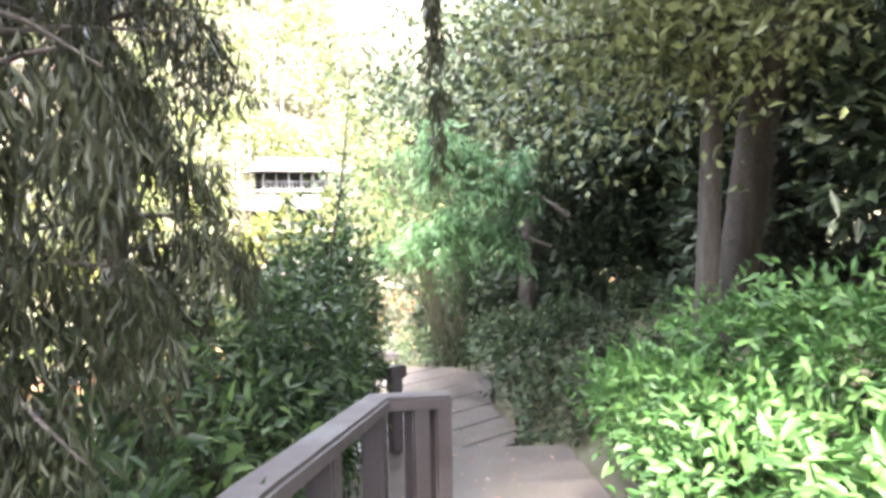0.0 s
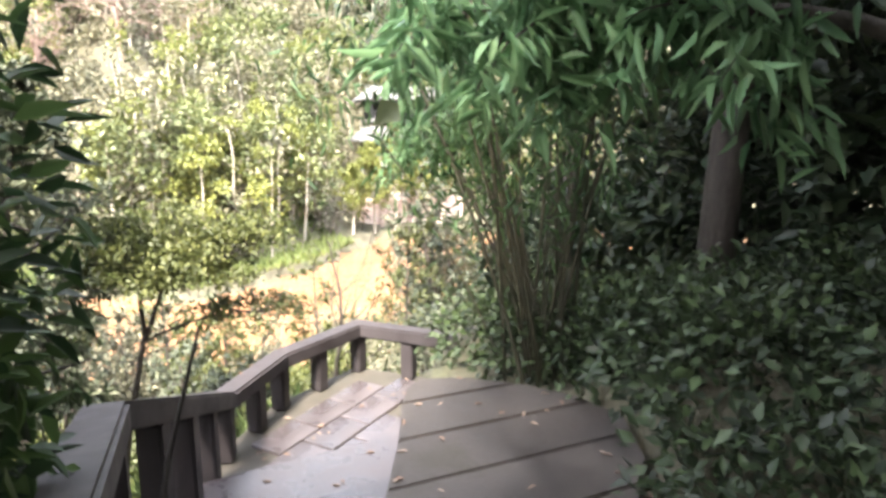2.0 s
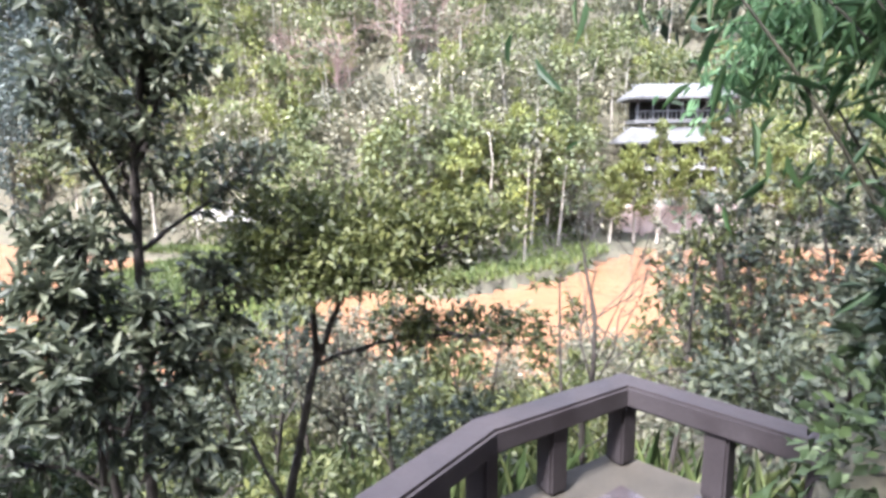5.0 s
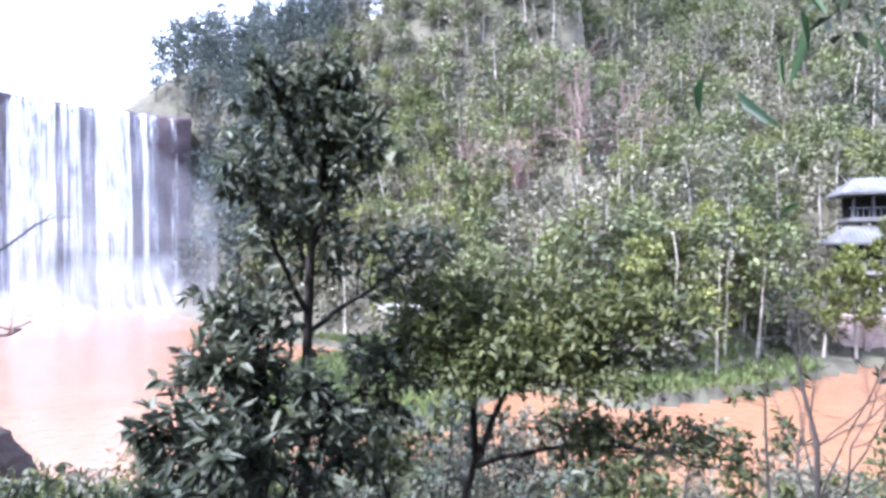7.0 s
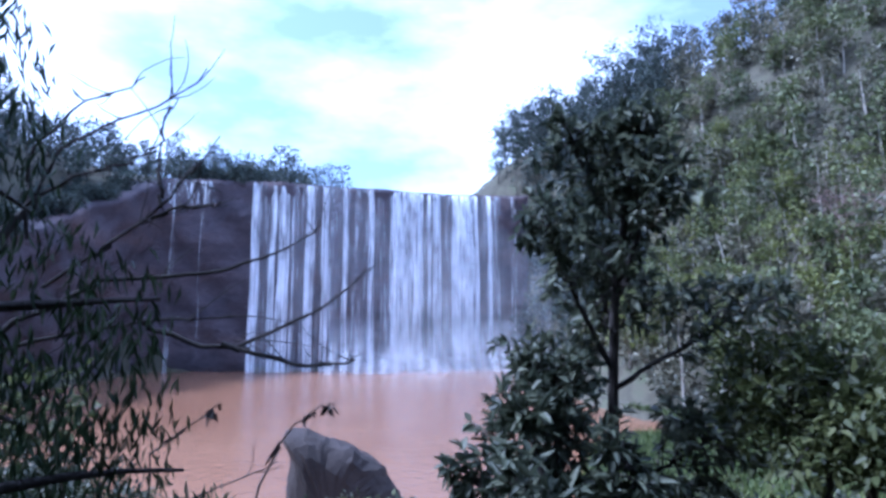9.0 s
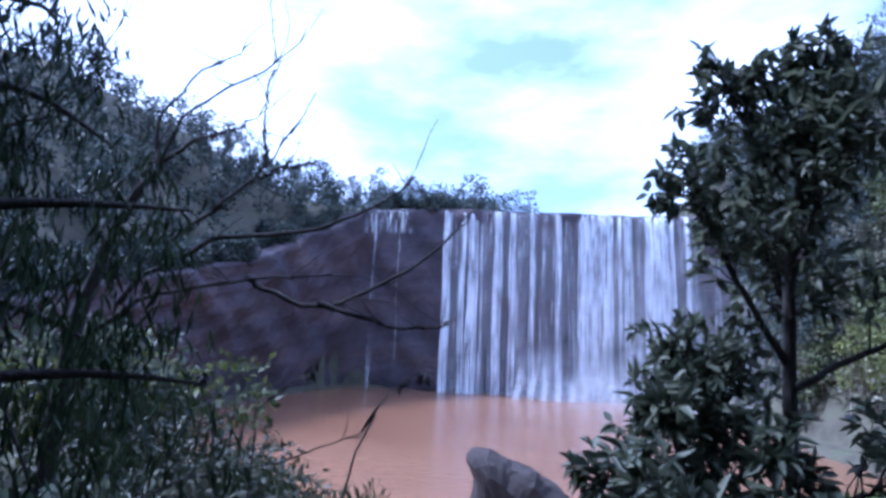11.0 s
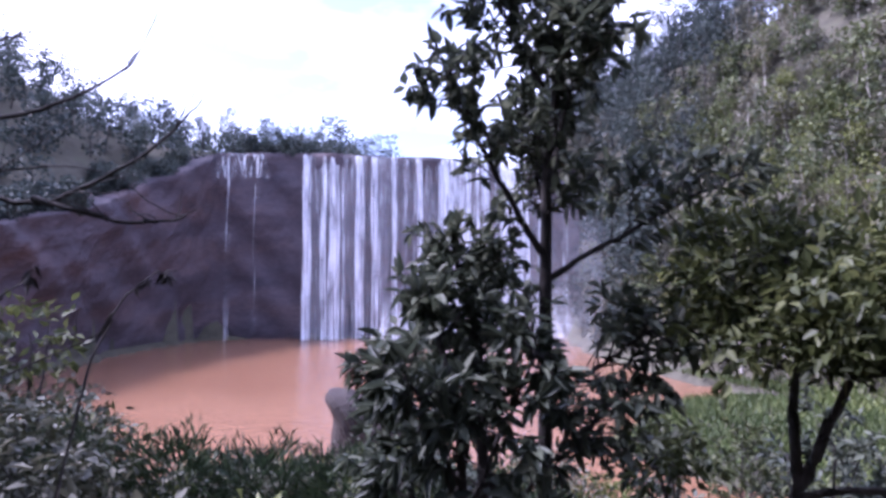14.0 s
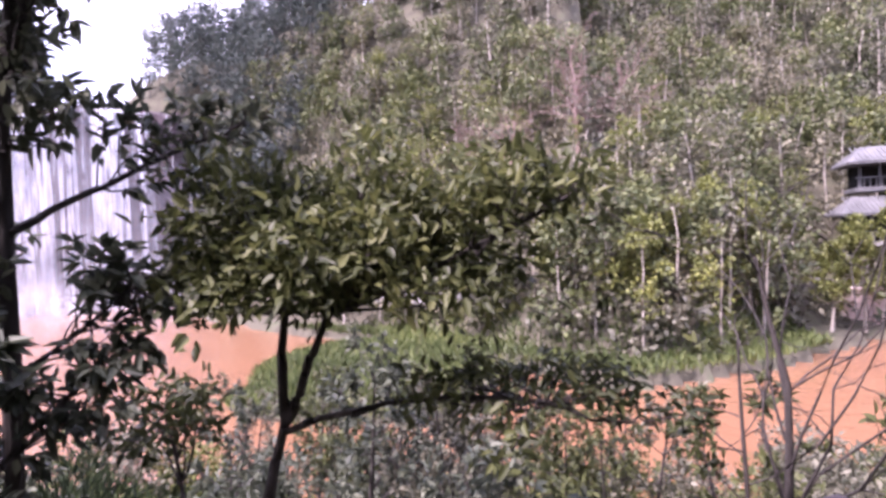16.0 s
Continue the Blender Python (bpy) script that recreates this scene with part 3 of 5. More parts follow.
cp, cs, ctot = along_line(CLIFF_LINE, 0.9)
tang = unit(np.gradient(cp, axis=0))
nrm = np.stack([tang[:, 1], -tang[:, 0]], 1)  # into the rock
zs = np.r_[np.linspace(-10, 27.6, 46), 27.65]
u, zz = np.meshgrid(cs, zs, indexing="ij")
cave = np.interp(u, [0, 55, 70, 100, 140, ctot], [0.3, 0.8, 2.5, 3.6, 3, 2])
prof = cave * np.clip(1 - (zz + 9) / 30, 0, 1) * 0.9
strata = 0.5 * np.sin(zz * 1.1 + 0.6 * np.sin(u * 0.15)) + 0.35 * np.sin(zz * 2.7 + u * 0.1)
rough_ = wobble(u, zz, 0.25, 4) * 1.0 + wobble(u, zz, 0.38, 2) * 0.5 + strata * 0.25
offc = prof + rough_ - 0.2
offc[:, -1] = 8.0
lip_u = np.interp(u, [0, 18, 51, 73, 87, 111, 136, 155, ctot], [27.6, 27.6, 27.6, 27.6, 20.5, 11.5, 6.5, 2.5, 0])
topz = -10 + (zz + 10) / 37.6 * (lip_u + 10)
cx = cp[:, 0][:, None] + nrm[:, 0][:, None] * offc
cy = cp[:, 1][:, None] + nrm[:, 1][:, None] * offc
cv = np.stack([cx, cy, topz], -1).reshape(-1, 3)
ii, jj = np.meshgrid(np.arange(len(cs) - 1), np.arange(len(zs) - 1), indexing="ij")
k0 = ii * len(zs) + jj
cf = np.concatenate([np.stack([k0, k0 + 1, k0 + len(zs) + 1], -1).reshape(-1, 3), np.stack([k0, k0 + len(zs) + 1, k0 + len(zs)], -1).reshape(-1, 3)])
tagged(piece("cliff", cv, cf, M_CLIFF), "dark layered red-brown sandstone cliff behind the falls", "cliff", kind="structure")

# the falls: curtains and threads, each a curved sheet from the lip to the pool
fl, fs_, ftot = along_line(FALLS, 0.25)
falls = tagged(new("waterfall"), "wide white waterfall in many threads over a cliff", "waterfall")
falls.location = (-92, 74, WATER)


def curtain(s0, width, throw, mat, top=27.3, bottom=WATER, fray=0.3, flare=0.18, name="curtain"):
    nu, nv = max(3, int(width / 0.35)), 30
    v = np.linspace(0, 1, nv)
    uu, vv = np.meshgrid(np.linspace(-0.5, 0.5, nu), v, indexing="ij")
    s = s0 + uu * width * (1 + flare * vv) + fray * np.sin(vv * 9 + s0) * 0.25
    x, y = np.interp(s, fs_, fl[:, 0]), np.interp(s, fs_, fl[:, 1])
    d = unit(FALLS[4] - FALLS[1])
    n = np.array([-d[1], d[0]])
    n = n if n @ (np.array([0, 0]) - FALLS[2]) > 0 else -n
    o = 0.5 + throw * vv ** 0.5 + 0.25 * np.sin(uu * width * 3 + s0)
    z = top - (top - bottom) * (vv ** 1.15)
    p = np.stack([x + n[0] * o, y + n[1] * o, z], -1).reshape(-1, 3) - np.array([-92, 74, WATER])
    i_, j_ = np.meshgrid(np.arange(nu - 1), np.arange(nv - 1), indexing="ij")
    q = i_ * nv + j_
    f = np.concatenate([np.stack([q, q + 1, q + nv + 1], -1).reshape(-1, 3), np.stack([q, q + nv + 1, q + nv], -1).reshape(-1, 3)])
    piece(name, p, f, mat, falls, smooth=True)


# strong curtains, then finer threads between them, counted along the lip from its far end
for s0, wd, th_, mt in ((3.6, 0.9, 1.5, M_THIN), (7.2, 1.3, 1.6, M_THIN), (8.7, 0.8, 1.5, M_FALL), (12.6, 2.6, 1.8, M_FALL), (14.2, 3.2, 1.9, M_FALL), (16.0, 1.4, 1.6, M_FALL), (20.0, 1.4, 1.6, M_FALL), (23.5, 1.0, 1.5, M_FALL), (26.5, 5.5, 2.2, M_FALL), (28.6, 2.6, 1.8, M_FALL), (33.7, 1.0, 1.5, M_FALL), (36.3, 0.8, 1.5, M_THIN), (38.9, 1.0, 1.5, M_FALL), (41.5, 0.8, 1.5, M_THIN), (42.8, 1.2, 1.6, M_FALL), (46.0, 0.9, 1.5, M_FALL), (48.5, 0.8, 1.5, M_THIN), (50.7, 2.0, 1.7, M_FALL), (52.7, 1.0, 1.5, M_FALL), (55.9, 1.4, 1.6, M_FALL), (56.3, 0.7, 1.5, M_FALL), (65.7, 0.4, 1.5, M_THIN), (70.8, 0.7, 1.5, M_THIN)):
    curtain(s0, wd, th_, mt)
curtain(31.3, 50.8, 0.9, M_VEIL, flare=0.0)
for s0 in rng.uniform(7.0, 55.0, 14):
    curtain(s0, rng.uniform(0.25, 0.7), rng.uniform(0.8, 1.8), M_FALL if rng.uniform() < 0.3 else M_THIN)
curtain(68.5, 9.1, 0.8, M_THIN, 27.3, 22.5)

for s0, wd, th_ in ((17, 26, 5), (23, 34, 9)):
    curtain(s0, wd, th_, M_MIST, WATER + 11, name="spray")

# spray drifting off along the wooded shore beside the falls
for k in range(3):
    u, v = np.meshgrid(np.linspace(0, 1, 22), np.linspace(0, 1, 12), indexing="ij")
    sx = 8 + 9 * k + (34 - 6 * k) * u
    sy = -7 * k + (20 - 5 * k) * u + 1.5 * np.sin(u * 7 + k)
    sv = np.stack([sx, sy, 30.0 * v * (1 - 0.45 * u ** 2)], -1).reshape(-1, 3)
    i_, j_ = np.meshgrid(np.arange(21), np.arange(11), indexing="ij")
    q = i_ * 12 + j_
    piece("spray", sv, np.concatenate([np.stack([q, q + 1, q + 13], -1).reshape(-1, 3), np.stack([q, q + 13, q + 12], -1).reshape(-1, 3)]), M_CLOUD, falls, smooth=True)

# ---- far woods ----
def bearing(p):
    """Degrees to the left of north, as seen from the platform."""
    return np.degrees(np.arctan2(-p[:, 0], p[:, 1] - 1.0))


def wood_points(n, xr, yr, test):
    out = np.zeros((0, 2))
    while len(out) < n:
        p = np.stack([rng.uniform(*xr, n * 3), rng.uniform(*yr, n * 3)], 1)
        ds, ss, js = seg_dist(p, SHORE)
        out = np.concatenate([out, p[test(p, ds, ss, js)]])
    return out[:n]


def far_trees(points, height, crown_r, clumps, per, leaf, trunk_r=0.14, low=0.35, floor_z=None):
    """Crowns of clumps of leaves, and bare trunks under them, for trees at the given points."""
    n = len(points)
    z = land(points[:, 0], points[:, 1]) if floor_z is None else floor_z
    h = height * rng.uniform(0.7, 1.3, n)
    r = crown_r * rng.uniform(0.7, 1.3, n)
    tot = n * clumps
    t_i = np.repeat(np.arange(n), clumps)
    d = spread(tot)
    c = np.stack([points[t_i, 0], points[t_i, 1], z[t_i] + h[t_i] * rng.uniform(low, 1.0, tot)], 1)
    taper = 1 - 0.6 * np.abs((c[:, 2] - z[t_i]) / h[t_i] - 0.62) / 0.5
    c[:, :2] += d[:, :2] * (r[t_i] * np.clip(taper, 0.2, 1) * rng.uniform(0.3, 1, tot))[:, None]
    cr = r[t_i] * rng.uniform(0.25, 0.5, tot)
    l_i = np.repeat(np.arange(tot), per)
    dl = spread(len(l_i))
    at = c[l_i] + dl * (cr[l_i] * rng.uniform(0.5, 1.05, len(l_i)))[:, None] * np.array([1, 1, 0.75])
    fol = leaves(at, dl + spread(len(l_i)) * 0.9, leaf, leaf * 0.6, False, 0.8)
    trunks = []
    for k in range(n):
        p = np.array([points[k, 0], points[k, 1], z[k] - 0.3])
        s = np.linspace(0, 1, 5)[:, None]
        ln = p + s * np.array([rng.normal(0, 0.5), rng.normal(0, 0.5), h[k] * 0.9]) + rng.normal(0, 0.12, (5, 3)) * s
        trunks.append(tube(ln, trunk_r * (1 - 0.8 * s[:, 0]) * rng.uniform(0.6, 1.3), 4))
    return fol, joined(trunks)


def wood(name, pts, mat, bark, label, **kw):
    fol, tr = far_trees(pts, **kw)
    root = tagged(new(name), label, "woods", kind="stuff")
    piece("foliage", *fol, mat, root)
    piece("trunks", *tr, bark, root)


hill = lambda p, ds, ss, js: ((np.abs(p[:, 0] - 30) > 8) | (p[:, 1] > 72)) & (((p[:, 0]) / 6) ** 2 + ((p[:, 1] - 65) / 3.5) ** 2 > 1) & (~within(p, BASIN)) & (ds > 4) & (js < 10.4) & (ds < 95)
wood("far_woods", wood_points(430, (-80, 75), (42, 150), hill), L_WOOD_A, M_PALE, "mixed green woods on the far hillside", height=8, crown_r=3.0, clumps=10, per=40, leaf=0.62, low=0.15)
wood("far_woods", wood_points(380, (-80, 75), (42, 150), hill), L_WOOD_B, M_PALE, "grey-green half bare woods on the far hillside, paled for haze", height=9, crown_r=2.8, clumps=9, per=36, leaf=0.52, trunk_r=0.17, low=0.2)
brush = lambda p, ds, ss, js: (~within(p, BASIN)) & (ds > 4) & (js < 10.4) & (ds < 95)
wood("far_undergrowth", wood_points(950, (-80, 75), (42, 150), brush), L_WOOD_B, M_BARK, "grey-green brushwood covering the far hillside, paled for haze", height=3.4, crown_r=2.9, clumps=6, per=16, leaf=0.7, trunk_r=0.05, low=0.05)
bankside = lambda p, ds, ss, js: ((np.abs(p[:, 0] - 29) > 9) | (p[:, 1] > 70)) & ((p[:, 0] < -21) | (p[:, 0] > 0) | (p[:, 1] > 60)) & (((p[:, 0]) / 6) ** 2 + ((p[:, 1] - 65) / 3.5) ** 2 > 1) & (~within(p, BASIN)) & (ds > 2) & (ds < 24) & (js > 1) & (js < 8.5)
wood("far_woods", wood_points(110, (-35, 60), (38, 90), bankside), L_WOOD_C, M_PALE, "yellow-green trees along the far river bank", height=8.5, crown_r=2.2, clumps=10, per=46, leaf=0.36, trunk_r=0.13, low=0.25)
falls_side = lambda p, ds, ss, js: (~within(p, BASIN)) & (js > 8.2) & (js < 11.2) & (ds > 2) & (ds < 60) & (bearing(p) < 36 + 1.6 * np.sin(p[:, 1] * 0.9))
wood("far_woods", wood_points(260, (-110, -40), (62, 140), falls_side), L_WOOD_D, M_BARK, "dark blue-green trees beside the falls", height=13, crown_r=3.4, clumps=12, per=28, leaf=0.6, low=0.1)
crest = lambda p, ds, ss, js: (~within(p, BASIN)) & (js > 11.3) & (ds > 5.2) & (ds < 55) & (bearing(p) > 53 + 1.5 * np.sin(p[:, 1] * 0.7))
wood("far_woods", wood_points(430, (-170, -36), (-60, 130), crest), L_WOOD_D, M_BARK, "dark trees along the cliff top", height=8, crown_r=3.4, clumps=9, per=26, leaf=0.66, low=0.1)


fu = rng.uniform(52, ctot - 2, 210)
fo = rng.uniform(0.6, 7.5, 210)
fk = np.clip((fu / 0.9).astype(int), 0, len(cs) - 1)
fringe_pts = cp[fk] + nrm[fk] * fo[:, None]
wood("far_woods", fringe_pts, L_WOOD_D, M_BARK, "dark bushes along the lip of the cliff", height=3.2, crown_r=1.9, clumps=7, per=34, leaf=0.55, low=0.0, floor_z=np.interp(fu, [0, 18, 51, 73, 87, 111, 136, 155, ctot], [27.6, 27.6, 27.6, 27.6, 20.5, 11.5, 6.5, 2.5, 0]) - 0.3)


def smooth_line(points, n=22, wander=0.02):
    p = np.array(points, float)
    for _ in range(3):
        q = np.empty((2 * len(p), 3))
        q[0::2], q[1::2] = np.r_[p[:1], 0.75 * p[:-1] + 0.25 * p[1:]], np.r_[0.75 * p[1:] + 0.25 * p[:-1], p[-1:]]
        p = q
    s = np.linspace(0, len(p) - 1, n)
    out = np.stack([np.interp(s, np.arange(len(p)), p[:, k]) for k in range(3)], 1)
    return out + np.cumsum(rng.normal(0, wander / 4, (n, 3)), 0)


def bare_tree(name, base, height, label, mat, limbs=26, radius=0.12, lean=(0, 0), spread_len=0.35, twigs=5, category="tree", start=0.25, aim=None, sides=5):
    """A leafless tree: trunk, limbs and forked twigs."""
    root = new(name)
    root.location = base
    s = np.linspace(0, 1, 8)
    line = np.stack([lean[0] * s, lean[1] * s, height * s], 1) + np.cumsum(rng.normal(0, 0.02 * height, (8, 3)), 0) * np.array([1, 1, 0.1])
    piece("trunk", *tube(line, radius * (1 - 0.8 * s) + 0.003, 7), mat, root, smooth=True)
    tw = []
    for i in range(limbs):
        u = rng.uniform(start, 1)
        p = np.array([np.interp(u, s, line[:, k]) for k in range(3)])
        a = i * 2.4
        d = np.array([math.cos(a), math.sin(a), rng.uniform(0.3, 1.1)])
        if aim is not None:
            d = np.array(aim) + rng.normal(0, 0.45, 3)
        ln = height * spread_len * rng.uniform(0.6, 1.2)
        lb = limb_line(p, d, ln, 0.9, 0.3, 7)
        r0 = radius * 0.35 * (1 - 0.6 * u)
        piece("limb", *tube(lb, np.linspace(r0, r0 * 0.2 + 0.002, 7), sides), mat, root, smooth=True)
        for k in range(twigs):
            q = lb[rng.integers(2, 7)]
            t2 = limb_line(q, unit(lb[-1] - lb[0]) + rng.normal(0, 0.55, 3), ln * 0.45 * rng.uniform(0.5, 1.2), 0.9, 0.2, 5)
            tw.append(tube(t2, np.linspace(r0 * 0.35 + 0.001, r0 * 0.08 + 0.001, 5), 4))
    piece("branchwork", *joined(tw), mat, root)
    return tagged(root, label=label, category=category)


M_TWIG = surface("dry_pink_twig", ((0.3, (0.16, 0.10, 0.085)), (0.7, (0.34, 0.25, 0.22))), 0.4, 6, 0.9)
for x, y in ((-4, 66), (2, 68), (-9, 70), (6, 71)):
    bare_tree("dead_tree", (x, y, land1(x, y) - 0.3), rng.uniform(9, 12), "leafless pinkish grey tree on the far hillside", M_TWIG, 44, 0.24, spread_len=0.4, twigs=9, sides=4)
for x, y, h in ((12.1, 54, 9), (8.5, 52, 8), (15, 55.5, 9), (5.5, 49, 7), (19, 60, 9), (40, 58, 9), (22, 57.5, 7), (27.2, 58, 11), (33.6, 58.4, 12), (25, 58.6, 9), (30.6, 59.2, 9), (-1, 52, 8)):
    foliage_tree("birch", (x, y, land1(x, y) - 0.2), land1(x, y) + h, 0.16, "slender pale-trunked tree on the far bank", 22, 5, 26, 0.34, 0.2, L_WOOD_C, M_PALE, (rng.normal(0, 0.3), 0), (0.3, 1), 2.2, fine=False, spiral=0.5)


# ---- near slopes ----
def grass(name, pts, length, width, mat, label):
    z = land(pts[:, 0], pts[:, 1])
    at = np.stack([pts[:, 0], pts[:, 1], z - 0.02], 1)
    way = np.stack([rng.normal(0, 0.4, len(pts)), rng.normal(0, 0.4, len(pts)), np.ones(len(pts))], 1)
    ob = piece(name, *leaves(at, way, length, width, False, 1.5), mat)
    return tagged(ob, label, "grass", kind="stuff")


n = 60000
gp = np.stack([-rng.uniform(0, 1, n) ** 0.7 * 34 + 4, rng.uniform(2, 26, n)], 1)
d_, s_, _ = seg_dist(gp, EDGE)
zz_ = land(gp[:, 0], gp[:, 1])
gp = gp[(~within(gp, FLOOR)) & (d_ > 1.0) & (gp[:, 1] > 2.9) & (zz_ > WATER + 0.1)]
grass("grass", gp[:34000], 0.55, 0.035, L_GRASS, "tall grey-green grass on the slope to the pool")
n = 26000
gp = np.stack([rng.uniform(-34, 20, n), rng.uniform(30, 62, n)], 1)
zz_ = land(gp[:, 0], gp[:, 1])
gp = gp[(zz_ > WATER + 0.1) & (zz_ < WATER + 4)]
grass("grass", gp, 0.8, 0.16, L_MEADOW, "bright green grass on the river banks")

# boulder in the pool: a wedge, steep on one side, with a lip at the peak
OUTLINE = [(0.2, -7.0), (0.15, -3.4), (0.3, -1.9), (0.36, -0.95), (-0.08, -0.32), (0.12, -0.02), (0.9, 0.0), (1.7, -0.25), (3.0, -0.75), (4.2, -1.5), (5.3, -2.9), (6.0, -7.0)]
ol = np.array(OUTLINE)
run = np.concatenate([[0], np.cumsum(np.linalg.norm(np.diff(ol, axis=0), axis=1))])
fine_run = np.linspace(0, run[-1], 64)
ring = np.stack([np.interp(fine_run, run, ol[:, 0]), np.interp(fine_run, run, ol[:, 1])], 1)
verts, tris = [], []
depths = np.linspace(-1, 1, 15)
for i, v in enumerate(depths):
    sc = (1 - abs(v) ** 3) ** 0.4 if abs(v) < 1 else 0.25
    for u, z in ring:
        q = Vector((2.0 + (u - 2.0) * (0.35 + 0.65 * sc), v * 1.7, z - 1.2 * (1 - sc)))
        q += Vector((noise.noise(q * 0.9), noise.noise(q * 0.9 + Vector((7, 2, 1))), noise.noise(q * 0.8 + Vector((1, 9, 4))))) * 0.16
        q += Vector((noise.noise(q * 3.1), noise.noise(q * 3.1 + Vector((3, 3, 8))), noise.noise(q * 3.3 + Vector((5, 0, 4))))) * 0.12
        verts.append(q)
for i in range(14):
    for k in range(63):
        a = i * 64 + k
        tris += [(a, a + 64, a + 65), (a, a + 65, a + 1)]
for i in (0, 14):
    mid_ = len(verts)
    verts.append(sum((verts[i * 64 + k] for k in range(64)), Vector()) / 64)
    tris += [(mid_, i * 64 + k, i * 64 + k + 1) for k in range(63)]
me = bpy.data.meshes.new("boulder")
me.from_pydata([tuple(v) for v in verts], [], tris)
me.materials.append(M_ROCK)
rock = tagged(new("boulder", me), "large dark brown wedge-shaped boulder standing at the edge of the pool", "rock")
rock.matrix_world = pose(-23.77, 16.34, -3.50, 0, 0, 53.4)

# trees on the slope below the platform
def twig_tree(base, limbs, label, leaf, width, mat, step, reach, per, droop=-0.3):
    """A tree of drawn limbs (line, thickness, where its leaves begin); short twigs stand off them, each ending in a whorl of leaves."""
    root = new("tree")
    root.location = base
    o = np.array(base)
    at, way, tw = [], [], []
    for k, (pts, r, bare) in enumerate(limbs):
        ln = smooth_line(pts, 20, 0.02) - o
        piece("trunk" if k == 0 else "limb", *tube(ln, np.linspace(r, r * 0.25, 20), 8), M_BARK, root, smooth=True)
        size = np.linalg.norm(np.diff(ln, axis=0), axis=1).sum()
        count = max(3, int(size * (1 - bare) / step))
        for i in range(count):
            u = bare + (1 - bare) * (i + rng.uniform()) / count
            q = np.array([np.interp(u * 19, np.arange(20), ln[:, c]) for c in range(3)])
            along = unit(ln[min(19, int(u * 19) + 1)] - ln[max(0, int(u * 19) - 1)])
            d = unit(along * 0.5 + spread(1)[0] * 0.9 + np.array([0, 0, 0.2]))
            tip = limb_line(q, d, reach * (1.05 - 0.6 * (u - bare) / (1 - bare)) * rng.uniform(0.5, 1.2), 0.6, 0.35, 6)
            tw.append(tube(tip, np.linspace(0.0055, 0.0015, 6), 4))
            m = int(rng.integers(per - 3, per + 4))
            w = np.r_[rng.uniform(0.35, 1.0, m - 5), np.ones(5)]
            at.append(np.stack([np.interp(w * 5, np.arange(6), tip[:, c]) for c in range(3)], 1) + rng.normal(0, 0.006, (m, 3)))
            way.append(unit(tip[-1] - tip[0]) * 0.6 + spread(m) * 0.85 + np.array([0, 0, droop]))
    piece("branchwork", *joined(tw), M_BARK, root)
    piece("crown", *leaves(np.concatenate(at), np.concatenate(way), leaf, width, True, 0.5), mat, root)
    return tagged(root, label=label, category="tree")


twig_tree((-1.72, 4.12, -2.3), [
    ([(-1.72, 4.12, -2.3), (-1.66, 4.12, -0.6), (-1.6, 4.06, 0.66), (-1.58, 4.04, 1.38), (-1.54, 4.04, 1.9), (-1.47, 4.02, 2.3), (-1.4, 4.02, 2.62)], 0.045, 0.52),
    ([(-1.58, 4.04, 1.3), (-1.65, 3.76, 1.7), (-1.64, 3.55, 1.93), (-1.59, 3.38, 2.1)], 0.018, 0.3),
    ([(-1.57, 4.04, 1.2), (-1.36, 4.25, 1.4), (-1.14, 4.51, 1.6), (-1.0, 4.7, 1.7)], 0.017, 0.3),
    ([(-1.55, 4.02, 1.5), (-1.75, 4.2, 1.85), (-1.85, 4.25, 2.2)], 0.014, 0.22),
    ([(-1.55, 4.02, 1.65), (-1.33, 4.0, 2.0), (-1.22, 3.95, 2.35)], 0.014, 0.22),
    ([(-1.53, 4.0, 2.1), (-1.62, 3.85, 2.4), (-1.6, 3.75, 2.62)], 0.01, 0.2),
    ([(-1.6, 4.06, 0.8), (-1.85, 4.1, 1.05), (-2.1, 4.15, 1.2)], 0.014, 0.25),
    ([(-1.6, 4.06, 0.6), (-1.3, 4.1, 0.85), (-1.1, 4.15, 1.0)], 0.012, 0.25)],
    "slender tall tree with drooping grey-green leaves below the platform", 0.085, 0.036, L_GREY, 0.031, 0.36, 14)
twig_tree((-1.9, 3.75, -2.2), [
    ([(-1.9, 3.75, -2.2), (-1.76, 3.8, -0.5), (-1.71, 3.84, 0.6), (-1.78, 3.75, 1.05), (-1.85, 3.68, 1.3)], 0.042, 0.75),
    ([(-1.72, 3.83, 0.22), (-1.98, 3.8, 0.7), (-2.25, 3.85, 0.95)], 0.016, 0.22),
    ([(-1.72, 3.83, 0.2), (-1.5, 3.95, 0.3), (-1.3, 4.05, 0.7)], 0.014, 0.22),
    ([(-1.74, 3.82, -0.1), (-2.1, 3.7, 0.25), (-2.4, 3.65, 0.25)], 0.014, 0.22)],
    "leaning dark-stemmed tree with grey-green leaves below the platform", 0.085, 0.036, L_GREY, 0.036, 0.38, 14)
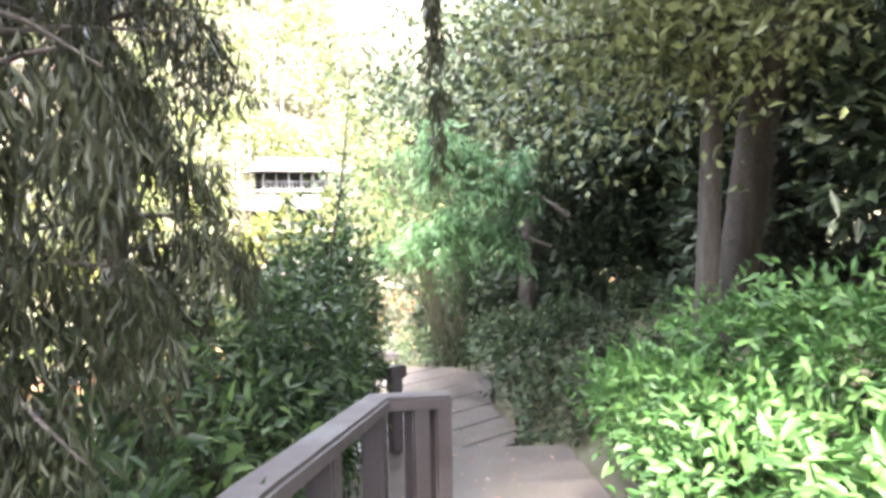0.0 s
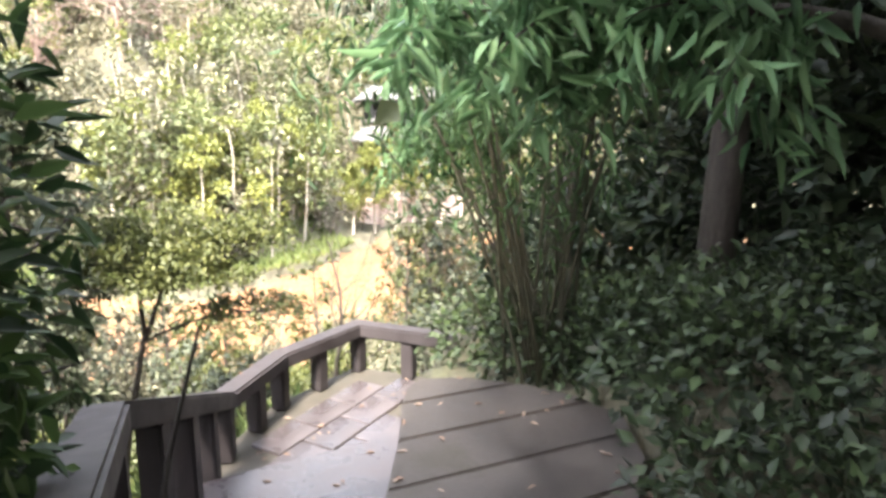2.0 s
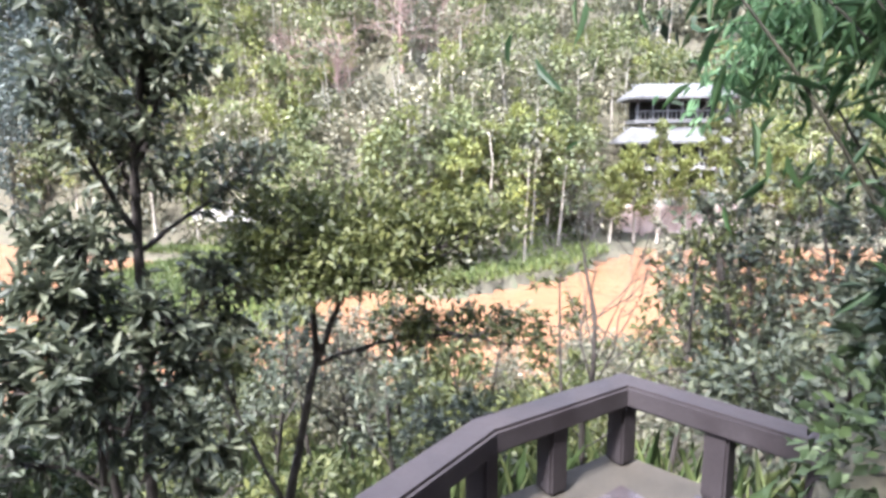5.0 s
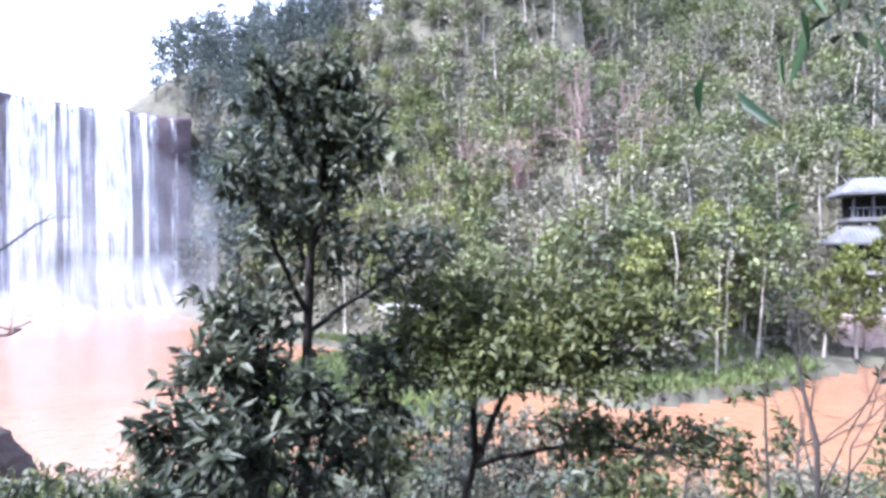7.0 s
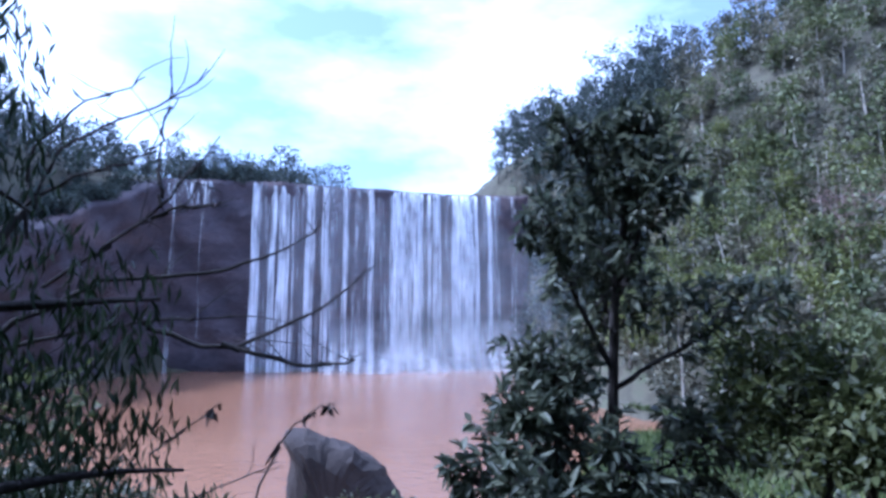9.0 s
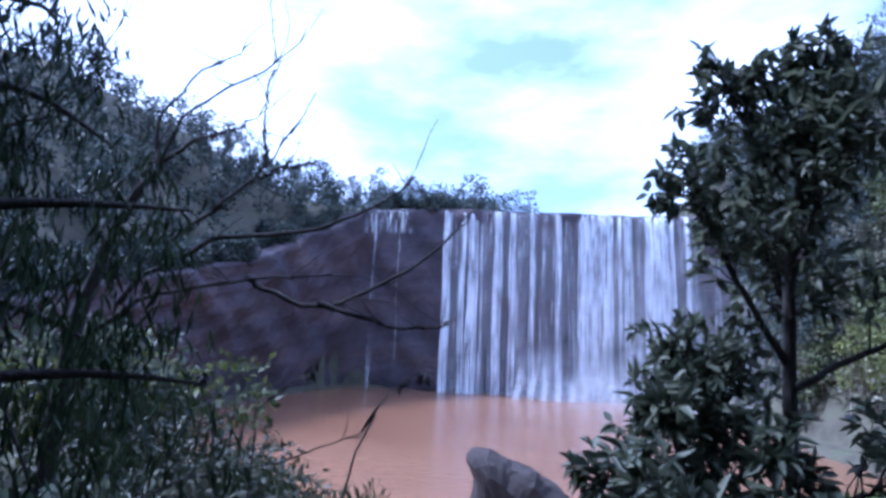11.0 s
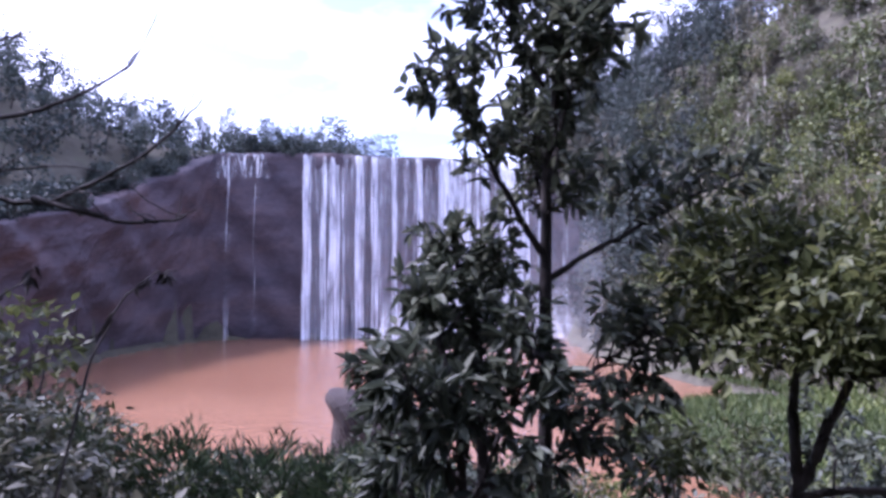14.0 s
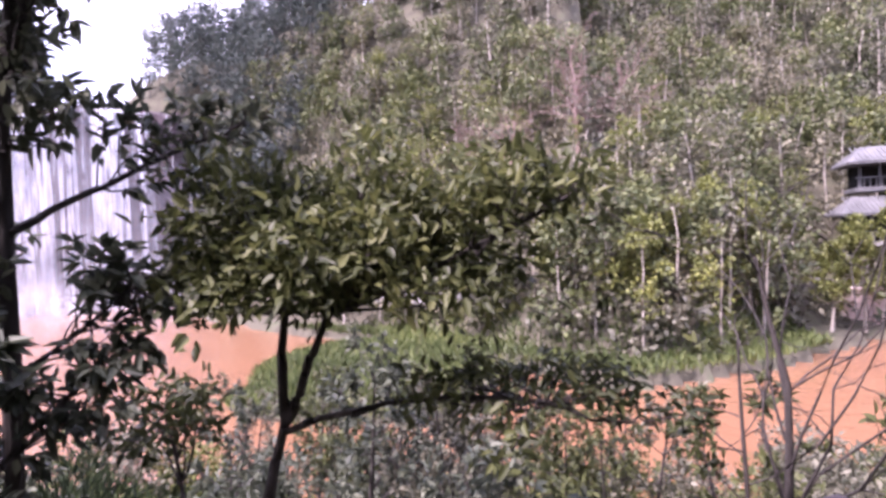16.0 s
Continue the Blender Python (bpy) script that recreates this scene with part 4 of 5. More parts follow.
twig_tree((-1.55, 3.5, -2.0), [
    ([(-1.55, 3.5, -2.0), (-1.56, 3.5, 0.2), (-1.62, 3.5, 0.7), (-1.76, 3.47, 1.16)], 0.032, 0.76),
    ([(-1.56, 3.5, 0.3), (-1.9, 3.42, 0.66), (-2.12, 3.4, 0.85)], 0.014, 0.22),
    ([(-1.58, 3.5, 0.22), (-1.38, 3.58, 0.72), (-1.28, 3.66, 0.95)], 0.013, 0.22),
    ([(-1.57, 3.5, 0.3), (-1.52, 3.3, 0.66), (-1.58, 3.2, 0.88)], 0.013, 0.22),
    ([(-1.6, 3.5, 0.3), (-1.72, 3.68, 0.82), (-1.78, 3.8, 1.0)], 0.012, 0.22),
    ([(-1.56, 3.5, 0.0), (-1.3, 3.5, 0.3), (-1.1, 3.55, 0.25)], 0.012, 0.22)],
    "short bushy tree with whorls of long grey-green leaves", 0.1, 0.036, L_GREY, 0.04, 0.27, 14)


def spreading_tree(base, limbs, tufts, label):
    """A forked tree: drawn limbs (line, thickness), and tufts of small leaves on twigs that fan out from the limb ends (limb, centre, reach, twigs)."""
    root = new("tree")
    root.location = base
    o = np.array(base)
    lines = []
    for k, (pts, r) in enumerate(limbs):
        ln = smooth_line(pts, 18, 0.02) - o
        lines.append(ln)
        piece("trunk" if k == 0 else "limb", *tube(ln, np.linspace(r, r * 0.45, len(ln)), 8), M_BARK, root, smooth=True)
    at, way, tw = [], [], []
    for k, centre, reach, count, full in tufts:
        for i in range(count):
            start = lines[k][rng.integers(10, 18)]
            d = spread(1)[0]
            d[2] = abs(d[2]) * 0.75 - 0.1
            end = np.array(centre) - o + d * np.array(reach) * rng.uniform(0.55, 1.0)
            mid_ = start * 0.45 + end * 0.55 + np.array([0, 0, -0.06]) + rng.normal(0, 0.05, 3)
            t2 = smooth_line([start, mid_, end], 9, 0.01)
            tw.append(tube(t2, np.linspace(0.008, 0.002, 9), 4))
            m = int(rng.integers(55, 95) * full)
            w = rng.uniform(0.55, 1.05, m)
            p = np.stack([np.interp(w, np.linspace(0, 1, 9), t2[:, q]) for q in range(3)], 1)
            at.append(p + rng.normal(0, 0.065, (m, 3)) * np.array([1, 1, 0.7]))
            way.append(unit(end - start) * 0.5 + spread(m) * 0.8 + np.array([0, 0, -0.15]))
    piece("branchwork", *joined(tw), M_BARK, root)
    piece("crown", *leaves(np.concatenate(at), np.concatenate(way), 0.068, 0.03, True, 0.6), L_CROWN, root)
    return tagged(root, label=label, category="tree")


spreading_tree((-1.12, 4.32, -2.1), [
    ([(-1.12, 4.32, -2.1), (-1.05, 4.38, -1.2), (-0.85, 4.42, -0.3), (-0.68, 4.47, 0.38)], 0.045),
    ([(-0.68, 4.47, 0.36), (-0.7, 4.5, 0.6), (-0.72, 4.52, 0.85), (-0.68, 4.55, 1.1)], 0.026),
    ([(-0.68, 4.47, 0.36), (-0.58, 4.5, 0.6), (-0.52, 4.52, 0.85), (-0.4, 4.6, 1.1)], 0.024),
    ([(-0.69, 4.47, 0.33), (-0.4, 4.58, 0.44), (0.0, 4.67, 0.47), (0.5, 4.72, 0.4)], 0.017),
    ([(-0.95, 4.4, -0.6), (-1.15, 4.5, -0.2), (-1.3, 4.6, 0.1), (-1.4, 4.65, 0.35)], 0.014),
    ([(-0.52, 4.52, 0.8), (-0.2, 4.55, 0.92), (0.2, 4.5, 1.12), (0.55, 4.45, 1.32)], 0.012)],
    [(1, (-0.78, 4.6, 0.95), (0.6, 0.7, 1.0), 54, 1.0), (2, (-0.22, 4.62, 0.95), (0.62, 0.7, 1.0), 58, 1.0), (3, (0.3, 4.75, 0.42), (0.72, 0.6, 0.26), 22, 0.5), (4, (-1.4, 4.7, 0.3), (0.42, 0.35, 0.34), 10, 0.7), (5, (0.4, 4.5, 1.3), (0.4, 0.4, 0.28), 18, 0.6)],
    "small forked tree with a wide dense olive-green crown")
# taller thickets part way down the slope
thickets = []
for k in range(3):
    thickets.append(foliage_tree("sapling", (0, 0, 0), 2.7, 0.035, "leafy sapling in the thicket on the river slope", 17, 5, 11, 0.11, 0.055, (L_GREY, L_CROWN, L_WOOD_B)[k], None, (rng.normal(0, 0.2), rng.normal(0, 0.2)), (0.3, 1.0), 0.95, 0.6, fine=False, group="saplings on the river slope"))
spots = [(x, y) for x, y in ((rng.uniform(-7.5, 1.5), rng.uniform(7.5, 14)) for _ in range(34)) if math.degrees(math.atan2(-x, y - 1.2)) < 30] + [(rng.uniform(4.2, 9.5), rng.uniform(6, 12)) for _ in range(20)]
for k, (x, y) in enumerate(spots):
    sc = rng.uniform(0.75, 1.05) if x < 3 else rng.uniform(1.0, 1.5)
    m = pose(x, y, land1(x, y) - 0.05, 0, 0, rng.uniform(0, 360)) @ Matrix.Diagonal((sc, sc, sc, 1) if k > 2 else (1, 1, 1, 1))
    if k < 3:
        thickets[k].matrix_world = m
    else:
        copy_thing(thickets[k % 3], m)
for x, y, top, label in ((-3.3, 5.2, -0.3, "leafy sapling on the river slope"), (-0.2, 6.3, -0.6, "leafy sapling on the river slope"), (1.8, 7.2, 0.3, "thin sapling on the river slope"), (2.9, 6.6, 0.9, "thin sapling on the river slope"), (4.1, 7.4, 0.6, "thin sapling on the river slope"), (0.5, 5.6, -0.7, "leafy sapling on the river slope"), (-2.2, 6.6, -0.8, "leafy sapling on the river slope")):
    foliage_tree("sapling", (x, y, land1(x, y) - 0.1), top, 0.03, label, 14, 5, 9, 0.1, 0.045, L_GREY if x < 1 else L_CROWN, None, (rng.normal(0, 0.2), 0), (0.35, 1.0), 0.75, 0.5)
bare_tree("bare_shrub", (1.5, 5.2, land1(1.5, 5.2)), 2.1, "leafless brown upright shrub below the railing", M_BARK, 18, 0.03, spread_len=0.6, twigs=3, start=0.05, category="shrub", aim=(0, 0, 1))
# bushes and saplings down the slope
bush_kinds = []
for k in range(4):
    lob = [(rng.normal(0, 0.45), rng.normal(0, 0.45), rng.uniform(0.35, 0.9)) for _ in range(5)]
    bush_kinds.append(leafy_mass("bush", lob, [(0.5, 0.5, 0.4)] * 5, 950, 0.12, 0.052, (L_CROWN, L_GREY, L_WOOD_B, L_WOOD_C)[k], "leafy bush on the river slope", stems=7, ground=-0.1, shell=0.4))
    bush_kinds[-1]["group"] = "bushes on the river slope"
spots = []
while len(spots) < 190:
    x, y = (rng.uniform(-20, 16), rng.uniform(5, 24)) if len(spots) < 140 else (rng.uniform(-9, -2.8), rng.uniform(1.2, 7))
    d1 = seg_dist(np.array([(x, y)]), EDGE)[0][0]
    if d1 > 2.6 and WATER - 0.1 < land1(x, y) and y > 1.0 - 0.3 * max(x, -3) - 0.6:
        spots.append((x, y))
for k, (x, y) in enumerate(spots):
    sc = rng.uniform(0.7, 1.5) if k > 3 else 1.0
    turn = math.degrees(math.atan2(-x, y - 1.7))
    if -1.5 < x < 6 and y > 6 and k > 3 and k % 2:
        continue
    if 42 < turn < 77:
        sc = min(sc, (1.0 - 0.24 * math.hypot(x, y - 1.7) - land1(x, y)) / 1.35)
        if sc < 0.3:
            continue
    m = pose(x, y, land1(x, y), 0, 0, rng.uniform(0, 360)) @ Matrix.Diagonal((sc, sc, sc, 1))
    if k < 4:
        bush_kinds[k].matrix_world = m
    else:
        copy_thing(bush_kinds[k % 4], m)
# leafless tree and weeping cedar by the platform's outer end


def drawn_bare_tree(base, trunk, limbs, label):
    """A leafless tree whose main limbs follow the given lines; twigs fork off along them."""
    root = new("bare_tree")
    root.location = base
    o = np.array(base)
    t = smooth_line(trunk) - o
    piece("trunk", *tube(t, np.linspace(0.045, 0.016, len(t)), 8), M_BARK, root, smooth=True)
    fine_ = []
    for k, pts in enumerate(limbs):
        ln = smooth_line(pts) - o
        piece("limb", *tube(ln, np.linspace(0.013 if k < 4 else 0.008, 0.0022, len(ln)), 6), M_BARK, root, smooth=True)
        for i in range(7):
            a = rng.integers(5, 20)
            d = unit(ln[a + 1] - ln[a]) + rng.normal(0, 0.5, 3) + np.array([0, 0, 0.25])
            t2 = smooth_line(limb_line(ln[a], d, rng.uniform(0.08, 0.32), 0.7, 0.5, 5), 9, 0.006)
            fine_.append(tube(t2, np.linspace(0.003, 0.001, 9), 4))
    piece("branchwork", *joined(fine_), M_BARK, root)
    return tagged(root, label=label, category="tree")


FOOT = (-2.95, 1.3, land1(-2.95, 1.3) - 0.1)
drawn_bare_tree(FOOT, [FOOT, (-2.91, 1.33, 0.40), (-2.84, 1.32, 0.85), (-2.76, 1.35, 1.25), (-2.71, 1.38, 1.52), (-2.65, 1.42, 1.75), (-2.56, 1.54, 1.93)], [
    [(-2.76, 1.35, 1.25), (-2.68, 1.46, 1.43), (-2.58, 1.63, 1.51), (-2.44, 1.89, 1.56), (-2.26, 2.08, 1.57), (-2.19, 2.15, 1.58)],
    [(-2.44, 1.89, 1.56), (-2.33, 2.03, 1.49), (-2.23, 2.13, 1.47), (-2.14, 2.22, 1.50), (-1.98, 2.35, 1.64), (-1.88, 2.43, 1.68), (-1.76, 2.52, 1.83)],
    [(-2.23, 2.13, 1.47), (-2.08, 2.28, 1.4), (-1.95, 2.42, 1.36), (-1.86, 2.52, 1.42)],
    [(-2.68, 1.46, 1.43), (-2.56, 1.61, 1.68), (-2.36, 1.94, 1.72), (-2.23, 2.07, 1.75), (-2.13, 2.16, 1.79), (-2.01, 2.27, 1.84), (-1.92, 2.34, 1.93)],
    [(-2.57, 1.55, 1.84), (-2.55, 1.52, 2.04), (-2.53, 1.53, 2.18), (-2.48, 1.58, 2.29), (-2.39, 1.76, 2.35), (-2.31, 1.84, 2.42)],
    [(-2.56, 1.55, 1.93), (-2.52, 1.56, 2.12), (-2.48, 1.60, 2.21), (-2.38, 1.77, 2.32), (-2.24, 1.91, 2.41), (-2.18, 1.95, 2.50)],
    [(-2.56, 1.54, 1.96), (-2.50, 1.61, 2.06), (-2.44, 1.73, 2.08), (-2.37, 1.84, 2.09), (-2.34, 1.87, 2.16)],
    [(-2.56, 1.61, 1.68), (-2.45, 1.79, 1.86), (-2.37, 1.89, 1.93), (-2.32, 1.92, 1.99), (-2.25, 1.97, 2.10), (-2.15, 2.04, 2.24)],
    [(-2.33, 1.91, 1.98), (-2.32, 1.89, 2.13), (-2.33, 1.85, 2.25), (-2.25, 1.91, 2.38)],
    [(-2.37, 1.89, 1.93), (-2.27, 1.98, 1.98), (-2.17, 2.07, 2.02)],
    [(-2.88, 1.3, 0.6), (-2.93, 0.88, 1.62), (-2.81, 1.03, 1.93), (-2.72, 1.15, 2.13), (-2.61, 1.29, 2.41), (-2.54, 1.35, 2.61)],
    [(-2.80, 1.01, 2.10), (-2.69, 1.21, 2.13), (-2.62, 1.33, 2.20), (-2.56, 1.37, 2.41)],
    [(-2.9, 1.33, 0.42), (-2.78, 1.53, 0.60), (-2.70, 1.66, 0.71), (-2.62, 1.79, 0.78), (-2.51, 1.99, 0.80), (-2.35, 2.14, 0.88), (-2.13, 2.34, 1.01)]],
    "leafless grey tree with branches reaching over the slope")


def weeping(name, base, height, reach, count, label, mat, rows=26, strands=9, length=0.75, needle=0.11, low=0.2):
    """A cedar: a trunk, level boughs and hanging sprays of needles."""
    root = new(name)
    root.location = base
    s = np.linspace(0, 1, 7)
    line = np.stack([0.1 * np.sin(3 * s), 0.08 * np.cos(4 * s), height * s], 1)
    piece("trunk", *tube(line, 0.11 * (1 - 0.8 * s) + 0.01, 8), M_BARK, root, smooth=True)
    at, way = [], []
    for i in range(rows):
        u = low + (1 - low) * (i + rng.uniform()) / rows
        a = i * 2.4 + rng.normal(0, 0.3)
        p = np.array([0.1 * math.sin(3 * u), 0.08 * math.cos(4 * u), height * u])
        bough = limb_line(p, (math.cos(a), math.sin(a), 0.25), reach * (1.15 - 0.7 * u) * rng.uniform(0.7, 1.1), 0.4, -0.5, 7)
        piece("bough", *tube(bough, np.linspace(0.02, 0.004, 7), 5), M_BARK, root, smooth=True)
        for k in range(strands):
            q = bough[rng.integers(1, 7)] + rng.normal(0, 0.05, 3)
            ln = length * rng.uniform(0.4, 1.1)
            m = int(count * ln)
            w = rng.uniform(0, 1, m)
            at.append(q + np.stack([rng.normal(0, 0.035, m) + 0.1 * w * math.cos(a), rng.normal(0, 0.035, m) + 0.1 * w * math.sin(a), -ln * w], 1))
            way.append(np.stack([rng.normal(0, 0.35, m), rng.normal(0, 0.35, m), -np.ones(m)], 1))
    piece("needles", *leaves(np.concatenate(at), np.concatenate(way), needle, needle * 0.145, False, 1.5), mat, root)
    return tagged(root, label=label, category="tree")


weeping("cedar", (-1.62, 1.05, land1(-1.62, 1.05) - 0.1), 2.75, 0.85, 150, "dark green weeping cedar just outside the railing", L_NEEDLE, rows=26, strands=10, length=0.42, needle=0.055)
weeping("cedar", (-3.6, -1.1, land1(-3.6, -1.1) - 0.1), 6.4, 1.1, 130, "dark weeping cedar on the slope below the path", L_CEDAR, rows=44, strands=16, length=0.45, needle=0.09, low=0.12)
weeping("cedar", (-4.75, -2.75, land1(-4.75, -2.75) - 0.1), 6.4, 1.35, 150, "dark weeping cedar beside the upper path", L_CEDAR, rows=70, strands=20, length=0.42, needle=0.075, low=0.27)
leafy_mass("bush", [(-2.55, 1.2, 0.5), (-2.5, 1.5, 0.2), (-2.7, 1.9, -0.3), (-2.3, 2.0, -0.5)], [(0.35, 0.35, 0.32), (0.42, 0.4, 0.4), (0.55, 0.5, 0.5), (0.45, 0.45, 0.4)], 2600, 0.1, 0.055, L_NEEDLE, "dark leafy bush on the slope", stems=6)
BRUSH = [(-6.3, 3.1, -0.05), (-5.6, 3.7, -0.1), (-4.9, 4.3, -0.15), (-4.3, 4.8, -0.2), (-3.7, 5.3, -0.25), (-3.1, 5.8, -0.4)]
leafy_mass("thicket", [(x, y, z - dz) for x, y, z in BRUSH for dz in (0.5, 1.3)], [(0.65, 0.6, 0.5), (0.75, 0.7, 0.75)] * len(BRUSH), 18000, 0.14, 0.013, L_NEEDLE, "shaggy dark green reeds and brushwood above the pool", "thicket", stems=40, droop=0.7, shell=0.45)
MOUND = [(-6.1, 1.5, 0.8), (-5.7, 2.1, 0.72), (-5.5, 2.7, 0.5)]
leafy_mass("bush", [(x, y, z - dz) for x, y, z in MOUND for dz in (0.6, 1.5)], [(0.75, 0.65, 0.6), (0.85, 0.75, 0.8)] * len(MOUND), 6500, 0.09, 0.035, L_THICKET, "rounded olive-green bush on the slope above the pool", stems=14, shell=0.6)
leafy_mass("bush", [(-3.9, 0.6, 0.0), (-4.3, 1.4, -0.1)], [(0.7, 0.6, 0.7), (0.7, 0.6, 0.6)], 2200, 0.12, 0.05, L_GREY, "dark leafy bush by the outer railing", stems=6)
leafy_mass("bush", [(-4.2, 4.6, -1.9), (-5.4, 4.2, -1.7), (-6.5, 5.2, -2.2)], [(0.9, 0.9, 0.6), (1, 1, 0.7), (1.2, 1, 0.7)], 4200, 0.13, 0.05, L_CROWN, "low dark green bush on the slope", stems=8)
leafy_mass("bush", [(-1.2, 6.5, -2.0), (0.2, 7.5, -2.2), (1.5, 8.5, -2.4)], [(1.0, 0.8, 0.6), (1.0, 0.8, 0.6), (1.1, 0.9, 0.6)], 3600, 0.12, 0.055, L_CROWN, "low leafy bush on the river slope", stems=8)
leafy_mass("bush", [(3.2, 5.4, -0.5), (4.4, 5.2, 0.1), (5.4, 6.2, -0.2)], [(0.9, 0.8, 0.6), (0.9, 0.9, 0.7), (1.1, 0.9, 0.8)], 3800, 0.12, 0.055, L_GREY, "grey-green bush beyond the railing", stems=8)


def withered_plant(lines, label):
    """Dry bent stems with a few shrivelled leaves hanging at their tips."""
    low = np.array([ln[0] for ln in lines]).mean(0)
    base = np.array([low[0], low[1], land1(low[0], low[1])])
    root = new("withered_plant")
    root.location = base
    at, way = [], []
    for pts in lines:
        ln = smooth_line([base + rng.normal(0, 0.05, 3)] + [np.array(q) for q in pts], 26, 0.02) - base
        piece("stem", *tube(ln, np.linspace(0.007, 0.002, 26), 5), M_BARK, root, smooth=True)
        m = 12
        w = rng.uniform(19, 25, m)
        at.append(np.stack([np.interp(w, np.arange(26), ln[:, c]) for c in range(3)], 1))
        way.append(spread(m) * 0.6 + np.array([0, 0, -0.9]))
    piece("leaves", *leaves(np.concatenate(at), np.concatenate(way), 0.055, 0.016, True, 1.0), M_BARK, root)
    return tagged(root, label=label, category="plant")


withered_plant([
    [(-2.30, 2.29, 0.78), (-2.17, 2.41, 1.04), (-2.08, 2.48, 1.23), (-2.01, 2.58, 1.23)],
    [(-2.57, 1.87, 0.96), (-2.40, 2.06, 1.15), (-2.29, 2.19, 1.24)],
    [(-2.58, 1.87, 0.90), (-2.57, 1.86, 1.03), (-2.56, 1.82, 1.19)],
], "dry brown withered stems standing before the pool")

# ---- beside the path ----
leafy_mass("shrub", [(-4.2, -2.9, 1.9), (-3.6, -2.3, 1.7), (-4.6, -2.0, 1.3), (-3.4, -1.5, 1.3), (-3.9, -3.4, 1.6)], [(0.6, 0.6, 0.75)] * 5, 5200, 0.11, 0.042, L_BROAD, "dense dark broad-leaved shrub by the upper path", fine=True, stems=16, ground=0.4)
SHRUB = [(-2.95, -1.7), (-2.5, -1.35), (-2.1, -0.85), (-1.8, -0.35), (-1.62, 0.05), (-1.45, -0.55), (-1.3, 0.0)]
leafy_mass("shrub", [(x, y, z) for (x, y), z in zip(SHRUB, (1.7, 1.8, 1.8, 1.9, 1.9, 1.9, 2.0))], [(0.6, 0.55, 0.9), (0.6, 0.55, 1.0), (0.6, 0.55, 1.1), (0.55, 0.5, 1.2), (0.5, 0.45, 1.35), (0.35, 0.35, 1.2), (0.33, 0.33, 1.3)], 14000, 0.09, 0.036, L_BROAD, "dense dark broad-leaved shrub hanging over the railing", fine=True, stems=26, ground=0.1)
bare_tree("bare_sapling", (-2.3, -1.2, 0.2), 3.9, "thin leafless sapling among shrubs", M_BARK, 6, 0.014, lean=(0.35, 0.1), spread_len=0.3, twigs=4, start=0.6)
leafy_mass("hedge", [(-2.2, -4.9, 2.0), (-1.5, -4.1, 1.75), (-0.8, -3.5, 1.6), (-0.1, -2.9, 1.5), (0.4, -2.4, 1.35), (-1.4, -5.2, 2.3), (-0.4, -4.2, 2.2), (0.5, -3.3, 1.9)], [(0.65, 0.6, 0.5)] * 5 + [(0.8, 0.8, 0.6)] * 3, 13000, 0.1, 0.038, L_BRIGHT, "bright green leafy hedge along the path", "hedge", fine=True, stems=16, ground=1.0)
IVY = [(0.75, -1.15), (1.05, -0.55), (1.4, 0.0), (1.75, 0.45), (2.2, 0.75), (2.1, 1.25), (1.9, 1.75), (1.75, 2.2), (2.3, 2.4), (1.7, -1.3), (2.1, -0.5), (2.6, 0.2), (3.0, 1.0), (2.9, 1.9), (1.3, -2.0), (2.6, -1.7), (3.4, -0.6), (3.9, 0.6)]
leafy_mass("ground_ivy", [(x, y, land1(x, y) + 0.22) for x, y in IVY], [(0.6, 0.6, 0.42)] * len(IVY), 24000, 0.075, 0.042, L_IVY, "dark ground ivy covering the bank", "ground cover", kind="stuff", fine=False, shell=0.75)


def stem_tree(x, y, top, r, label, lean=(0, 0), name="tree", reach=1.6, per=420, leaf=0.17, mat=None, low=0.5):
    root = new(name)
    z = land1(x, y)
    root.location = (x, y, z - 0.1)
    s = np.linspace(0, 1, 10)
    ln = np.stack([lean[0] * s + 0.06 * np.sin(4 * s + x), lean[1] * s + 0.05 * np.cos(5 * s), (top - z) * s], 1)
    piece("trunk", *tube(ln, r * (1.15 - 0.55 * s ** 0.6), 10), M_BARK, root, smooth=True)
    at, way = [], []
    for i in range(18):
        u = rng.uniform(low, 1)
        p = np.array([np.interp(u, s, ln[:, k]) for k in range(3)])
        lb = limb_line(p, (math.cos(i * 2.4), math.sin(i * 2.4), 0.2), reach * rng.uniform(0.7, 1.3), 0.5, 0.0, 6)
        piece("limb", *tube(lb, np.linspace(r * 0.22, 0.006, 6), 5), M_BARK, root, smooth=True)
        at.append(lb[rng.integers(1, 6, per)] + rng.normal(0, 0.38, (per, 3)))
        way.append(spread(per) + np.array([0, 0, -0.5]))
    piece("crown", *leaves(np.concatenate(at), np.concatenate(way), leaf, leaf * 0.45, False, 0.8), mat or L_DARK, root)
    return tagged(root, label=label, category="tree")


